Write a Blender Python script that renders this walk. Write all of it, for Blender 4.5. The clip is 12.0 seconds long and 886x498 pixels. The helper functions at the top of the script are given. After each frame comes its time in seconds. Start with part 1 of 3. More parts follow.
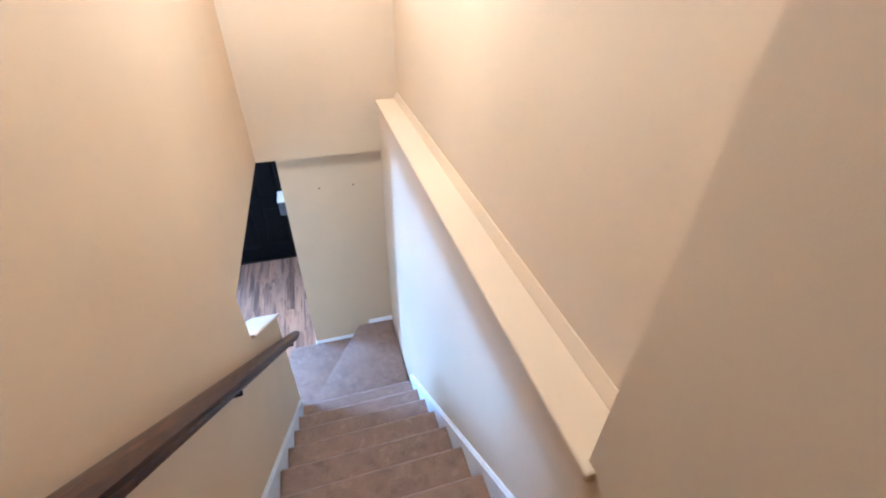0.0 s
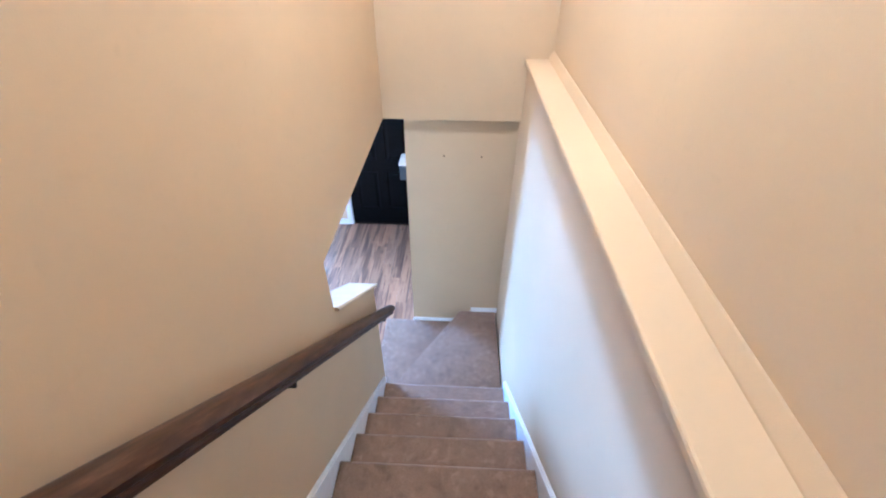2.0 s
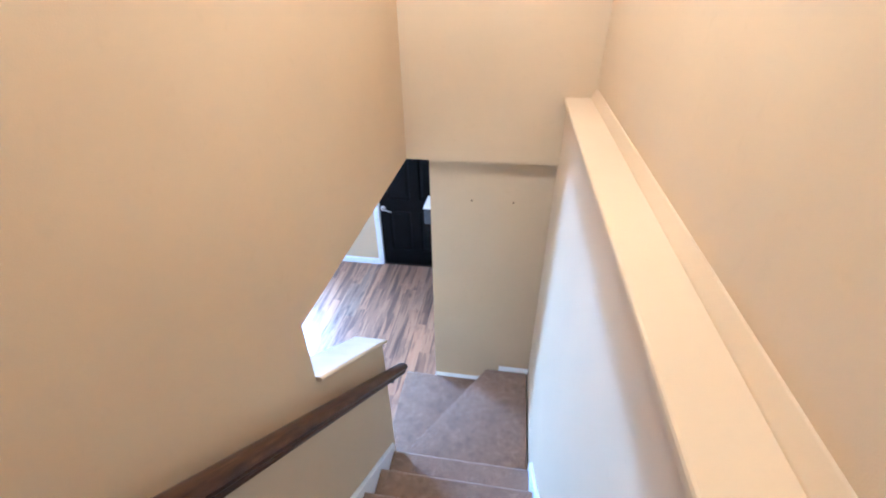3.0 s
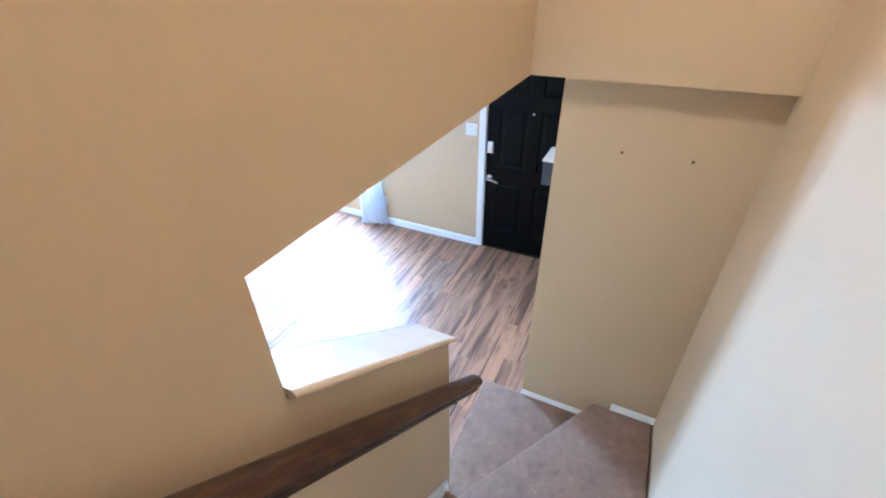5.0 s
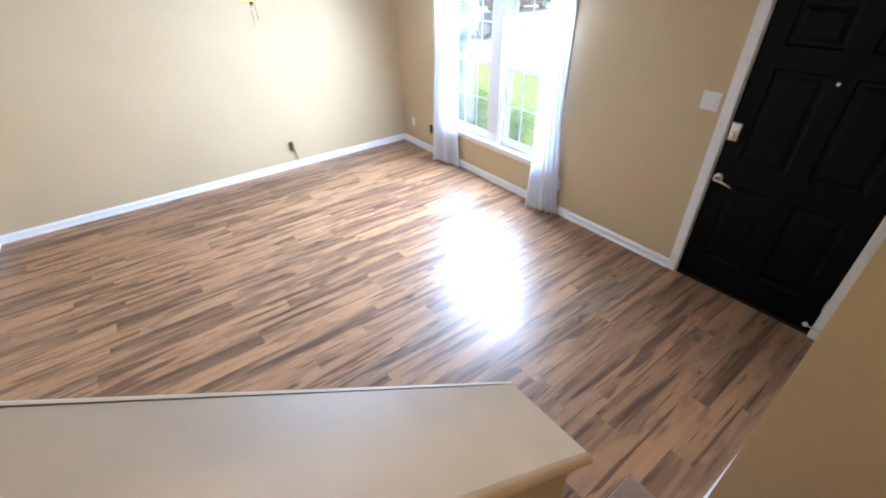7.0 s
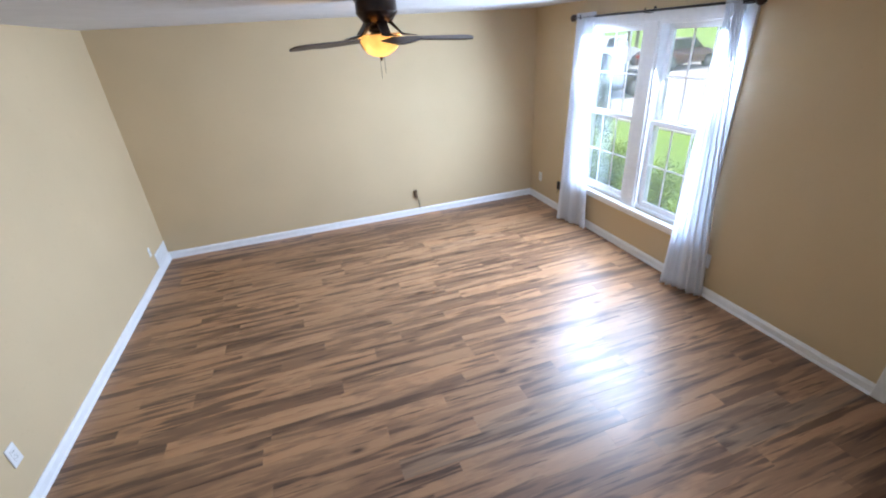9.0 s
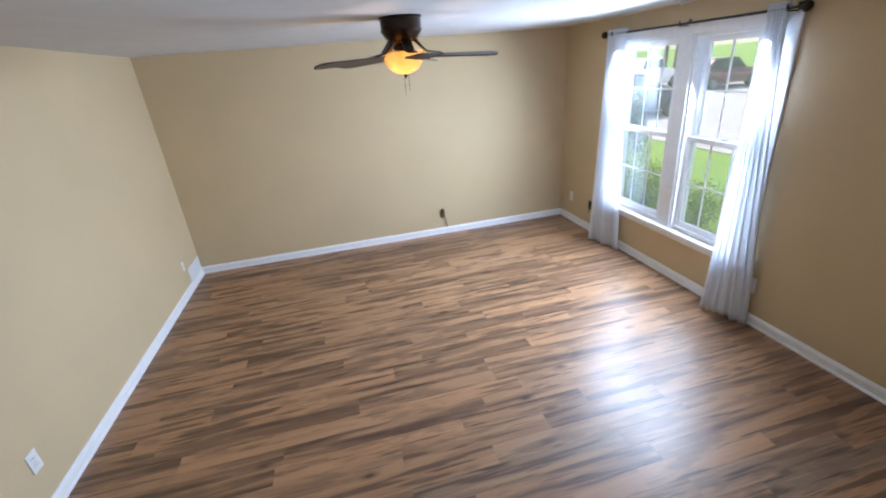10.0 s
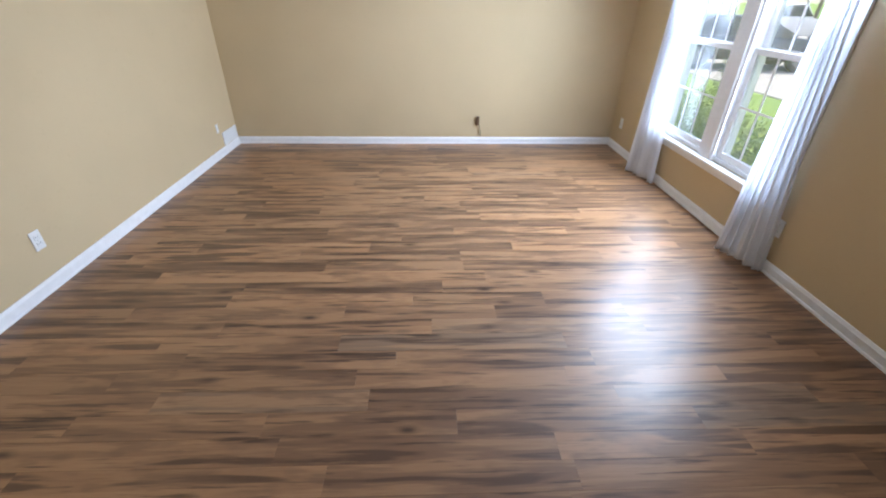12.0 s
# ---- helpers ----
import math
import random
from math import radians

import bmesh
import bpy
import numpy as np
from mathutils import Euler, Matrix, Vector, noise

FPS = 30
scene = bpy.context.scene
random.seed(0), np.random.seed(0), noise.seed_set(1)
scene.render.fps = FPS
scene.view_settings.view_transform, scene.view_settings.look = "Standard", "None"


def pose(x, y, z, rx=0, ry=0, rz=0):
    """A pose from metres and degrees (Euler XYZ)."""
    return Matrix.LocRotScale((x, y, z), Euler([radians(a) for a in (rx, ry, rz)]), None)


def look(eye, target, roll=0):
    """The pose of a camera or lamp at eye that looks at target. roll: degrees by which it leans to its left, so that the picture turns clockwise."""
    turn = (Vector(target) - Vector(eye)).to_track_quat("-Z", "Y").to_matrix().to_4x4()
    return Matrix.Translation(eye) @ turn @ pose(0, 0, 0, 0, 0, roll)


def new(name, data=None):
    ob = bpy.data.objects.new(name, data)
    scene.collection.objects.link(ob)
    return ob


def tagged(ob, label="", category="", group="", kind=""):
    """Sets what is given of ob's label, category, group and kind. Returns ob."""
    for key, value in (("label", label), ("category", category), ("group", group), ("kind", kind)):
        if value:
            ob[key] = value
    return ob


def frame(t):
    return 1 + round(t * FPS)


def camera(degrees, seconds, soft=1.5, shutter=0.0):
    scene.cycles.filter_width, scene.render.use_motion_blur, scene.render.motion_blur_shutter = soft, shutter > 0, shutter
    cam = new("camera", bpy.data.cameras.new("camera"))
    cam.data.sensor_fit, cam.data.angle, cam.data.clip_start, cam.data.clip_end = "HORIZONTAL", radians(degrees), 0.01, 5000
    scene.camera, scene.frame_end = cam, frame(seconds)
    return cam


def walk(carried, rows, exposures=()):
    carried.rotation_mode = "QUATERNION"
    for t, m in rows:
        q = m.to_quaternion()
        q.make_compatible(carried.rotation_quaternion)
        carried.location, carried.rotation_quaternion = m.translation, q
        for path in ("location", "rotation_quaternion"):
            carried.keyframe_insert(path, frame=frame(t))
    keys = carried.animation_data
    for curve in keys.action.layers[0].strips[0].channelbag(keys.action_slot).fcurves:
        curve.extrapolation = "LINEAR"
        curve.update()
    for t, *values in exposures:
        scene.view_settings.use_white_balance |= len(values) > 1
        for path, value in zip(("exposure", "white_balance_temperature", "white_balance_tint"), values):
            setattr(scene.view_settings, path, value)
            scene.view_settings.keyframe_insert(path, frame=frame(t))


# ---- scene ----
cam = camera(93.0, 12.0, 2.0)
PATH = [
    (0, (-0.532, 0.638, 3.59), (-0.044, 2.187, 2.423), 1.3),
    (0.5, (-0.49, 0.64, 3.559), (-0.357, 2.226, 2.348), 0.5),
    (1, (-0.491, 0.699, 3.579), (-0.472, 2.316, 2.402), -1.1),
    (1.5, (-0.499, 0.794, 3.502), (-0.492, 2.407, 2.321), -0.1),
    (2, (-0.482, 1.033, 3.345), (-0.54, 2.601, 2.104), 0.5),
    (2.5, (-0.354, 1.215, 3.335), (-0.557, 2.799, 2.131), -0.8),
    (3, (-0.36, 1.353, 3.237), (-0.637, 3.002, 2.141), -0.9),
    (3.5, (-0.406, 1.485, 3.041), (-0.856, 3.1, 1.952), -2.4),
    (3.7, (-0.429, 1.558, 2.944), (-0.936, 3.196, 1.914), -2.3),
    (5.3, (-0.535, 2.116, 2.555), (-1.353, 3.56, 1.439), -1.0),
    (5.5, (-0.548, 2.205, 2.497), (-1.435, 3.619, 1.396), -1.0),
    (6, (-0.615, 2.391, 2.351), (-1.61, 3.698, 1.211), 0.3),
    (6.5, (-0.726, 2.529, 2.153), (-1.867, 3.675, 0.976), -0.4),
    (7, (-0.837, 2.653, 2.09), (-2.167, 3.635, 0.965), -1.1),
    (7.5, (-0.865, 2.705, 2.076), (-2.335, 3.53, 0.999), -1.9),
    (7.7, (-0.898, 2.706, 2.09), (-2.407, 3.493, 1.039), -2.2),
    (9.3, (-1.043, 2.982, 1.991), (-2.781, 3.468, 1.129), -4.3),
    (9.5, (-1.054, 2.996, 1.999), (-2.812, 3.475, 1.174), -4.4),
    (10, (-1.061, 3.021, 1.938), (-2.853, 3.419, 1.143), -4.9),
    (10.5, (-0.994, 3.101, 1.81), (-2.811, 3.401, 1.03), -4.4),
    (11, (-1.006, 3.221, 1.722), (-2.831, 3.431, 0.933), -2.6),
    (11.5, (-0.961, 3.358, 1.628), (-2.746, 3.506, 0.738), -0.6),
    (12, (-0.877, 3.548, 1.537), (-2.589, 3.616, 0.505), 0.8),
]
EXPOSURES = [(0, 3.78, 4000, 9), (1.5, 3.78, 4000, 9), (3.5, 3.6, 4250, 9), (5.5, 3.15, 4950, 8), (6, 2.78, 5600, 11), (6.5, 2.42, 6200, 13),
             (7, 2.22, 6250, 13), (7.5, 2.05, 6350, 13), (9.5, 1.42, 6600, 13), (11, 1.2, 7050, 13), (12, 1.42, 7100, 14)]
walk(cam, [(t, look(eye, target, roll)) for t, eye, target, roll in PATH], EXPOSURES)

# ---- world, sun, lamps ----
world = bpy.data.worlds.new("sky")
scene.world = world
world.use_nodes = True
wn = world.node_tree.nodes
sky = wn.new("ShaderNodeTexSky")
sky.sky_type = "NISHITA"
sky.sun_disc = False
sky.sun_elevation = radians(58)
sky.sun_rotation = radians(100)
wn["Background"].inputs["Strength"].default_value = 0.15
world.node_tree.links.new(sky.outputs[0], wn["Background"].inputs["Color"])

sun_data = bpy.data.lights.new("sun", "SUN")
sun_data.energy = 3.2
sun_data.angle = radians(10)
sun_data.color = (1.0, 0.95, 0.88)
sun = new("sun", sun_data)
sun.matrix_world = look((0, 0, 20), (0.55, 0.1, 19.0))

hall_data = bpy.data.lights.new("hall_lamp", "POINT")
hall_data.energy = 7.0
hall_data.color = (1.0, 0.87, 0.68)
hall_data.shadow_soft_size = 0.12
hall = new("hall_lamp", hall_data)
hall.location = (-0.66, 2.6, 4.5)

# the sky's light in the window's opening: most from the upper panes, which see the sky
for x in (-4.525, -3.655):
    for y, z, drop, tall, watts in ((5.782, 0.86, 0.0, 0.70, 7), (5.752, 1.72, 0.42, 0.44, 27)):
        day_data = bpy.data.lights.new("window_daylight", "AREA")
        day_data.shape = "RECTANGLE"
        day_data.size, day_data.size_y = 0.66, tall
        day_data.energy = watts
        day_data.spread = radians(156)
        day_data.color = (0.53, 0.715, 1.0)
        day = new("window_daylight", day_data)
        day.matrix_world = look((x, y, z), (x, y - 1, z - drop))

bulb_data = bpy.data.lights.new("fan_bulb", "POINT")
bulb_data.energy = 3.0
bulb_data.color = (1.0, 0.66, 0.34)
bulb_data.shadow_soft_size = 0.018
bulb = new("fan_bulb", bulb_data)
bulb.location = (-3.97, 3.52, 2.0)


# ---- materials ----
def nodes_of(name):
    m = bpy.data.materials.new(name)
    m.use_nodes = True
    t = m.node_tree
    return m, t, t.nodes["Principled BSDF"]


def ramp(t, src, stops):
    r = t.nodes.new("ShaderNodeValToRGB")
    while len(r.color_ramp.elements) < len(stops):
        r.color_ramp.elements.new(0.5)
    for e, (p, c) in zip(r.color_ramp.elements, stops):
        e.position, e.color = p, (*c, 1)
    t.links.new(src, r.inputs[0])
    return r.outputs[0]


def noise_of(t, scale, detail=3, stretch=(1, 1, 1), vec=None, rough=0.5):
    if vec is None:
        vec = t.nodes.new("ShaderNodeNewGeometry").outputs["Position"]
    mp = t.nodes.new("ShaderNodeMapping")
    mp.inputs["Scale"].default_value = stretch
    t.links.new(vec, mp.inputs[0])
    n = t.nodes.new("ShaderNodeTexNoise")
    n.inputs["Scale"].default_value, n.inputs["Detail"].default_value, n.inputs["Roughness"].default_value = scale, detail, rough
    t.links.new(mp.outputs[0], n.inputs["Vector"])
    return n.outputs[0]


def mixed(t, a, b, fac, mode="MIX"):
    m = t.nodes.new("ShaderNodeMix")
    m.data_type, m.blend_type = "RGBA", mode
    for s, v in ((6, a), (7, b), (0, fac)):
        if isinstance(v, bpy.types.NodeSocket):
            t.links.new(v, m.inputs[s])
        elif s == 0:
            m.inputs[0].default_value = v
        else:
            m.inputs[s].default_value = (*v, 1)
    return m.outputs[2]


def bump(t, p, height, strength, distance=0.002):
    b = t.nodes.new("ShaderNodeBump")
    b.inputs["Strength"].default_value, b.inputs["Distance"].default_value = strength, distance
    t.links.new(height, b.inputs["Height"])
    t.links.new(b.outputs[0], p.inputs["Normal"])


def plain(name, color, rough=0.5, metal=0.0, vary=0.08, scale=12, bumps=0.0, bscale=200, coat=0.0, spec=0.5):
    m, t, p = nodes_of(name)
    n = noise_of(t, scale, 4)
    lo = tuple(c * (1 - vary) for c in color)
    hi = tuple(min(1, c * (1 + vary)) for c in color)
    t.links.new(ramp(t, n, [(0.3, lo), (0.7, hi)]), p.inputs["Base Color"])
    p.inputs["Roughness"].default_value, p.inputs["Metallic"].default_value = rough, metal
    p.inputs["Coat Weight"].default_value = coat
    p.inputs["Specular IOR Level"].default_value = spec
    if bumps:
        bump(t, p, noise_of(t, bscale, 3), bumps)
    return m


def paint_wall():
    m, t, p = nodes_of("beige_wall_paint")
    big = noise_of(t, 1.3, 5)
    fine = noise_of(t, 25, 4)
    c = ramp(t, big, [(0.3, (0.575, 0.442, 0.272)), (0.7, (0.62, 0.476, 0.293))])
    c = mixed(t, c, (0.53, 0.402, 0.242), ramp(t, fine, [(0.62, (0, 0, 0)), (0.8, (0.35, 0.35, 0.35))]))
    t.links.new(c, p.inputs["Base Color"])
    p.inputs["Roughness"].default_value = 0.8
    p.inputs["Specular IOR Level"].default_value = 0.15
    bump(t, p, noise_of(t, 260, 3), 0.25, 0.001)
    return m


def carpet_mat():
    """Cut-pile carpet: fine tufts, trodden marks that lie lighter or darker, and a slow change of tone."""
    m, t, p = nodes_of("tan_carpet")
    tuft = noise_of(t, 420, 2)
    tread = noise_of(t, 20, 4, rough=0.55)
    patch = noise_of(t, 8, 5, rough=0.6)
    c = ramp(t, tuft, [(0.25, (0.145, 0.086, 0.050)), (0.75, (0.37, 0.232, 0.142))])
    c = mixed(t, c, (0.10, 0.060, 0.037), ramp(t, patch, [(0.45, (0, 0, 0)), (0.70, (0.35, 0.35, 0.35))]))
    c = mixed(t, c, (0.085, 0.050, 0.031), ramp(t, tread, [(0.56, (0, 0, 0)), (0.70, (0.38, 0.38, 0.38))]))
    c = mixed(t, c, (0.46, 0.31, 0.20), ramp(t, tread, [(0.32, (0.3, 0.3, 0.3)), (0.44, (0, 0, 0))]))
    t.links.new(c, p.inputs["Base Color"])
    p.inputs["Roughness"].default_value = 0.95
    p.inputs["Sheen Weight"].default_value = 0.65
    p.inputs["Sheen Roughness"].default_value = 0.35
    p.inputs["Sheen Tint"].default_value = (1.0, 0.86, 0.76, 1)
    add = t.nodes.new("ShaderNodeMath")
    t.links.new(tuft, add.inputs[0])
    t.links.new(tread, add.inputs[1])
    bump(t, p, add.outputs[0], 0.7, 0.006)
    return m


def plank_mat():
    m, t, p = nodes_of("brown_vinyl_plank")
    info = t.nodes.new("ShaderNodeObjectInfo").outputs["Random"]
    geo = t.nodes.new("ShaderNodeNewGeometry").outputs["Position"]
    off = t.nodes.new("ShaderNodeVectorMath")
    off.operation = "MULTIPLY_ADD"
    comb = t.nodes.new("ShaderNodeCombineXYZ")
    for k in range(3):
        t.links.new(info, comb.inputs[k])
    t.links.new(comb.outputs[0], off.inputs[0])
    off.inputs[1].default_value = (37, 61, 23)
    t.links.new(geo, off.inputs[2])
    v = off.outputs[0]
    strip = noise_of(t, 1.0, 2, (17, 1.25, 1), v, 0.5)
    patch = noise_of(t, 1.0, 3, (9, 2.6, 1), v, 0.6)
    grain = noise_of(t, 1.0, 5, (60, 3.0, 1), v, 0.65)
    fine = noise_of(t, 1.0, 4, (200, 7, 1), v, 0.6)
    streak = noise_of(t, 1.0, 4, (40, 2.1, 1), v, 0.55)
    base = ramp(t, info, [(0.0, (0.178, 0.094, 0.053)), (0.3, (0.253, 0.135, 0.073)), (0.6, (0.318, 0.169, 0.090)), (0.85, (0.421, 0.218, 0.109)), (1.0, (0.243, 0.157, 0.101))])
    c = mixed(t, base, (0.467, 0.258, 0.133), ramp(t, strip, [(0.50, (0, 0, 0)), (0.56, (0.550, 0.550, 0.550))]))
    c = mixed(t, c, (0.099, 0.054, 0.033), ramp(t, strip, [(0.38, (0.800, 0.800, 0.800)), (0.43, (0, 0, 0))]))
    c = mixed(t, c, (0.197, 0.107, 0.062), ramp(t, patch, [(0.52, (0, 0, 0)), (0.62, (0.600, 0.600, 0.600))]))
    c = mixed(t, c, (0.536, 0.308, 0.161), ramp(t, grain, [(0.55, (0, 0, 0)), (0.8, (0.500, 0.500, 0.500))]))
    c = mixed(t, c, (0.044, 0.025, 0.017), ramp(t, streak, [(0.60, (0, 0, 0)), (0.68, (0.72, 0.72, 0.72))]))
    knot = t.nodes.new("ShaderNodeTexVoronoi")
    knot.inputs["Scale"].default_value = 2.3
    kmap = t.nodes.new("ShaderNodeMapping")
    kmap.inputs["Scale"].default_value = (2.6, 1.0, 1)
    t.links.new(v, kmap.inputs[0])
    t.links.new(kmap.outputs[0], knot.inputs["Vector"])
    c = mixed(t, c, (0.048, 0.026, 0.017), ramp(t, knot.outputs["Distance"], [(0.03, (0.900, 0.900, 0.900)), (0.1, (0.350, 0.350, 0.350)), (0.17, (0, 0, 0))]))
    c = mixed(t, c, (0.080, 0.045, 0.027), ramp(t, fine, [(0.54, (0, 0, 0)), (0.76, (0.38, 0.38, 0.38))]))
    t.links.new(c, p.inputs["Base Color"])
    p.inputs["Specular IOR Level"].default_value = 0.46
    t.links.new(ramp(t, patch, [(0.2, (0.31, 0.31, 0.31)), (0.8, (0.39, 0.39, 0.39))]), p.inputs["Roughness"])
    bump(t, p, fine, 0.15, 0.0006)
    return m


def wood_rail():
    m, t, p = nodes_of("dark_stained_wood")
    g = noise_of(t, 14, 6, (6, 0.6, 0.6), None, 0.65)
    c = ramp(t, g, [(0.3, (0.022, 0.011, 0.007)), (0.55, (0.06, 0.028, 0.014)), (0.75, (0.12, 0.058, 0.027))])
    t.links.new(c, p.inputs["Base Color"])
    p.inputs["Roughness"].default_value = 0.42
    p.inputs["Specular IOR Level"].default_value = 0.18
    bump(t, p, g, 0.2, 0.001)
    return m


def cloth_mat():
    m, t, p = nodes_of("sheer_white_cloth")
    out = t.nodes["Material Output"]
    p.inputs["Base Color"].default_value = (0.94, 0.95, 0.98, 1)
    p.inputs["Roughness"].default_value = 0.9
    weave = noise_of(t, 500, 2)
    bump(t, p, weave, 0.3, 0.001)
    tr = t.nodes.new("ShaderNodeBsdfTranslucent")
    tr.inputs[0].default_value = (0.88, 0.90, 0.93, 1)
    mx = t.nodes.new("ShaderNodeMixShader")
    mx.inputs[0].default_value = 0.6
    t.links.new(p.outputs[0], mx.inputs[1])
    t.links.new(tr.outputs[0], mx.inputs[2])
    t.links.new(mx.outputs[0], out.inputs[0])
    return m


def glass_mat():
    """Clear glass; a patchy share of pale translucent white paints in daylight's hazy glare."""
    m, t, p = nodes_of("window_glass")
    p.inputs["Base Color"].default_value = (0.97, 0.99, 1, 1)
    p.inputs["Roughness"].default_value = 0.0
    p.inputs["Transmission Weight"].default_value = 1.0
    p.inputs["IOR"].default_value = 1.45
    haze = t.nodes.new("ShaderNodeBsdfTranslucent")
    haze.inputs[0].default_value = (0.9, 0.93, 0.95, 1)
    mx = t.nodes.new("ShaderNodeMixShader")
    t.links.new(ramp(t, noise_of(t, 3, 4), [(0.3, (0.07, 0.07, 0.07)), (0.75, (0.12, 0.12, 0.12))]), mx.inputs[0])
    t.links.new(p.outputs[0], mx.inputs[1])
    t.links.new(haze.outputs[0], mx.inputs[2])
    t.links.new(mx.outputs[0], t.nodes["Material Output"].inputs[0])
    return m


def glow_mat(name, color, strength):
    m, t, p = nodes_of(name)
    p.inputs["Base Color"].default_value = (0.5, 0.28, 0.09, 1)
    p.inputs["Roughness"].default_value = 0.25
    n = noise_of(t, 9, 4)
    t.links.new(ramp(t, n, [(0.3, tuple(c * 0.75 for c in color)), (0.7, color)]), p.inputs["Emission Color"])
    p.inputs["Emission Strength"].default_value = strength
    return m


def amber_mat():
    """Marbled amber glass that passes the bulb's light."""
    m, t, p = nodes_of("amber_glass")
    n = noise_of(t, 14, 5)
    c = ramp(t, n, [(0.3, (0.110, 0.070, 0.027)), (0.7, (0.165, 0.122, 0.062))])
    p.inputs["Base Color"].default_value = (0.75, 0.5, 0.2, 1)
    p.inputs["Roughness"].default_value = 0.2
    tr = t.nodes.new("ShaderNodeBsdfTranslucent")
    t.links.new(c, tr.inputs[0])
    mx = t.nodes.new("ShaderNodeMixShader")
    mx.inputs[0].default_value = 0.8
    t.links.new(p.outputs[0], mx.inputs[1])
    t.links.new(tr.outputs[0], mx.inputs[2])
    t.links.new(mx.outputs[0], t.nodes["Material Output"].inputs[0])
    return m


WALL = paint_wall()
CEIL = plain("white_ceiling_texture", (0.66, 0.66, 0.67), 0.9, vary=0.04, scale=6, bumps=0.6, bscale=120)
TRIM = plain("white_trim_paint", (0.83, 0.83, 0.83), 0.35, vary=0.04, scale=20, bumps=0.05, bscale=60)
CREAM = plain("cream_ledge_paint", (0.62, 0.49, 0.325), 0.5, vary=0.06, scale=7, bumps=0.08, bscale=90, spec=0.25)
CARPET = carpet_mat()
PLANK = plank_mat()
RAIL = wood_rail()
BLACKDOOR = plain("black_door_paint", (0.003, 0.003, 0.0035), 0.42, vary=0.25, scale=8, bumps=0.05, bscale=90, spec=0.1)
NICKEL = plain("satin_nickel", (0.60, 0.59, 0.57), 0.3, 1.0, vary=0.06, scale=40)
PLASTIC = plain("white_plastic", (0.80, 0.80, 0.79), 0.35, vary=0.03, scale=30)
IRON = plain("black_iron", (0.012, 0.011, 0.011), 0.45, 0.3, vary=0.2, scale=30)
BRONZE = plain("dark_bronze", (0.035, 0.022, 0.016), 0.28, 0.75, vary=0.2, scale=25)
BLADE = plain("dark_walnut_blade", (0.05, 0.03, 0.022), 0.45, vary=0.3, scale=14)
CLOTH = cloth_mat()
GLASS = glass_mat()
AMBER = amber_mat()
GREYBOX = plain("grey_plastic", (0.06, 0.065, 0.075), 0.5, vary=0.05, scale=20)
DARK = plain("dark_gap", (0.015, 0.013, 0.012), 0.8)
LAMPGLASS = glow_mat("frosted_lamp_glass", (1.0, 0.75, 0.45), 3.0)
SCREW = plain("rusty_screw", (0.16, 0.10, 0.06), 0.5, 0.6, vary=0.3, scale=200)

# ---- building blocks ----
BASE = {}


def block(bm, x0, y0, z0, x1, y1, z1, bev=0.0, m=None):
    v = [bm.verts.new(p) for p in ((x0, y0, z0), (x1, y0, z0), (x1, y1, z0), (x0, y1, z0), (x0, y0, z1), (x1, y0, z1), (x1, y1, z1), (x0, y1, z1))]
    f = [bm.faces.new([v[i] for i in q]) for q in ((3, 2, 1, 0), (4, 5, 6, 7), (0, 1, 5, 4), (1, 2, 6, 5), (2, 3, 7, 6), (3, 0, 4, 7))]
    if m is not None:
        bmesh.ops.transform(bm, matrix=m, verts=v)
    if bev:
        bmesh.ops.bevel(bm, geom=list({e for q in f for e in q.edges}), offset=bev, segments=2, affect="EDGES", profile=0.5)
    return bm


def boxes(*rows, bev=0.0):
    bm = bmesh.new()
    for r in rows:
        block(bm, *r, bev=bev)
    return bm


def prism(points, axis, lo, hi, bev=0.0):
    """A polygon in the plane across an axis, drawn out from lo to hi."""
    bm = bmesh.new()

    def put(a, b, c):
        return {"x": (c, a, b), "y": (a, c, b), "z": (a, b, c)}[axis]
    low = [bm.verts.new(put(a, b, lo)) for a, b in points]
    top = [bm.verts.new(put(a, b, hi)) for a, b in points]
    n = len(points)
    bm.faces.new(low[::-1])
    bm.faces.new(top)
    for i in range(n):
        bm.faces.new((low[i], low[(i + 1) % n], top[(i + 1) % n], top[i]))
    bmesh.ops.recalc_face_normals(bm, faces=bm.faces)
    if bev:
        bmesh.ops.bevel(bm, geom=list(bm.edges), offset=bev, segments=2, affect="EDGES", profile=0.5)
    return bm


def turned(profile, steps=32, cap=True, m=None):
    """A shape of revolution about z from (radius, height) pairs."""
    bm = bmesh.new()
    rings = [[bm.verts.new((r * math.cos(2 * math.pi * k / steps), r * math.sin(2 * math.pi * k / steps), z)) for k in range(steps)] for r, z in profile]
    for a, b in zip(rings, rings[1:]):
        for k in range(steps):
            bm.faces.new((a[k], a[(k + 1) % steps], b[(k + 1) % steps], b[k]))
    if cap:
        bm.faces.new(rings[0][::-1])
        bm.faces.new(rings[-1])
    bmesh.ops.recalc_face_normals(bm, faces=bm.faces)
    if m is not None:
        bm.transform(m)
    return bm


def rod(a, b, r, steps=12, r2=None):
    a, b = Vector(a), Vector(b)
    m = Matrix.Translation(a) @ (b - a).to_track_quat("Z", "Y").to_matrix().to_4x4()
    return turned([(r, 0), (r if r2 is None else r2, (b - a).length)], steps, True, m)


def merge(*bms):
    out = bmesh.new()
    for b in bms:
        me = bpy.data.meshes.new("tmp")
        b.to_mesh(me)
        out.from_mesh(me)
        bpy.data.meshes.remove(me)
        b.free()
    return out


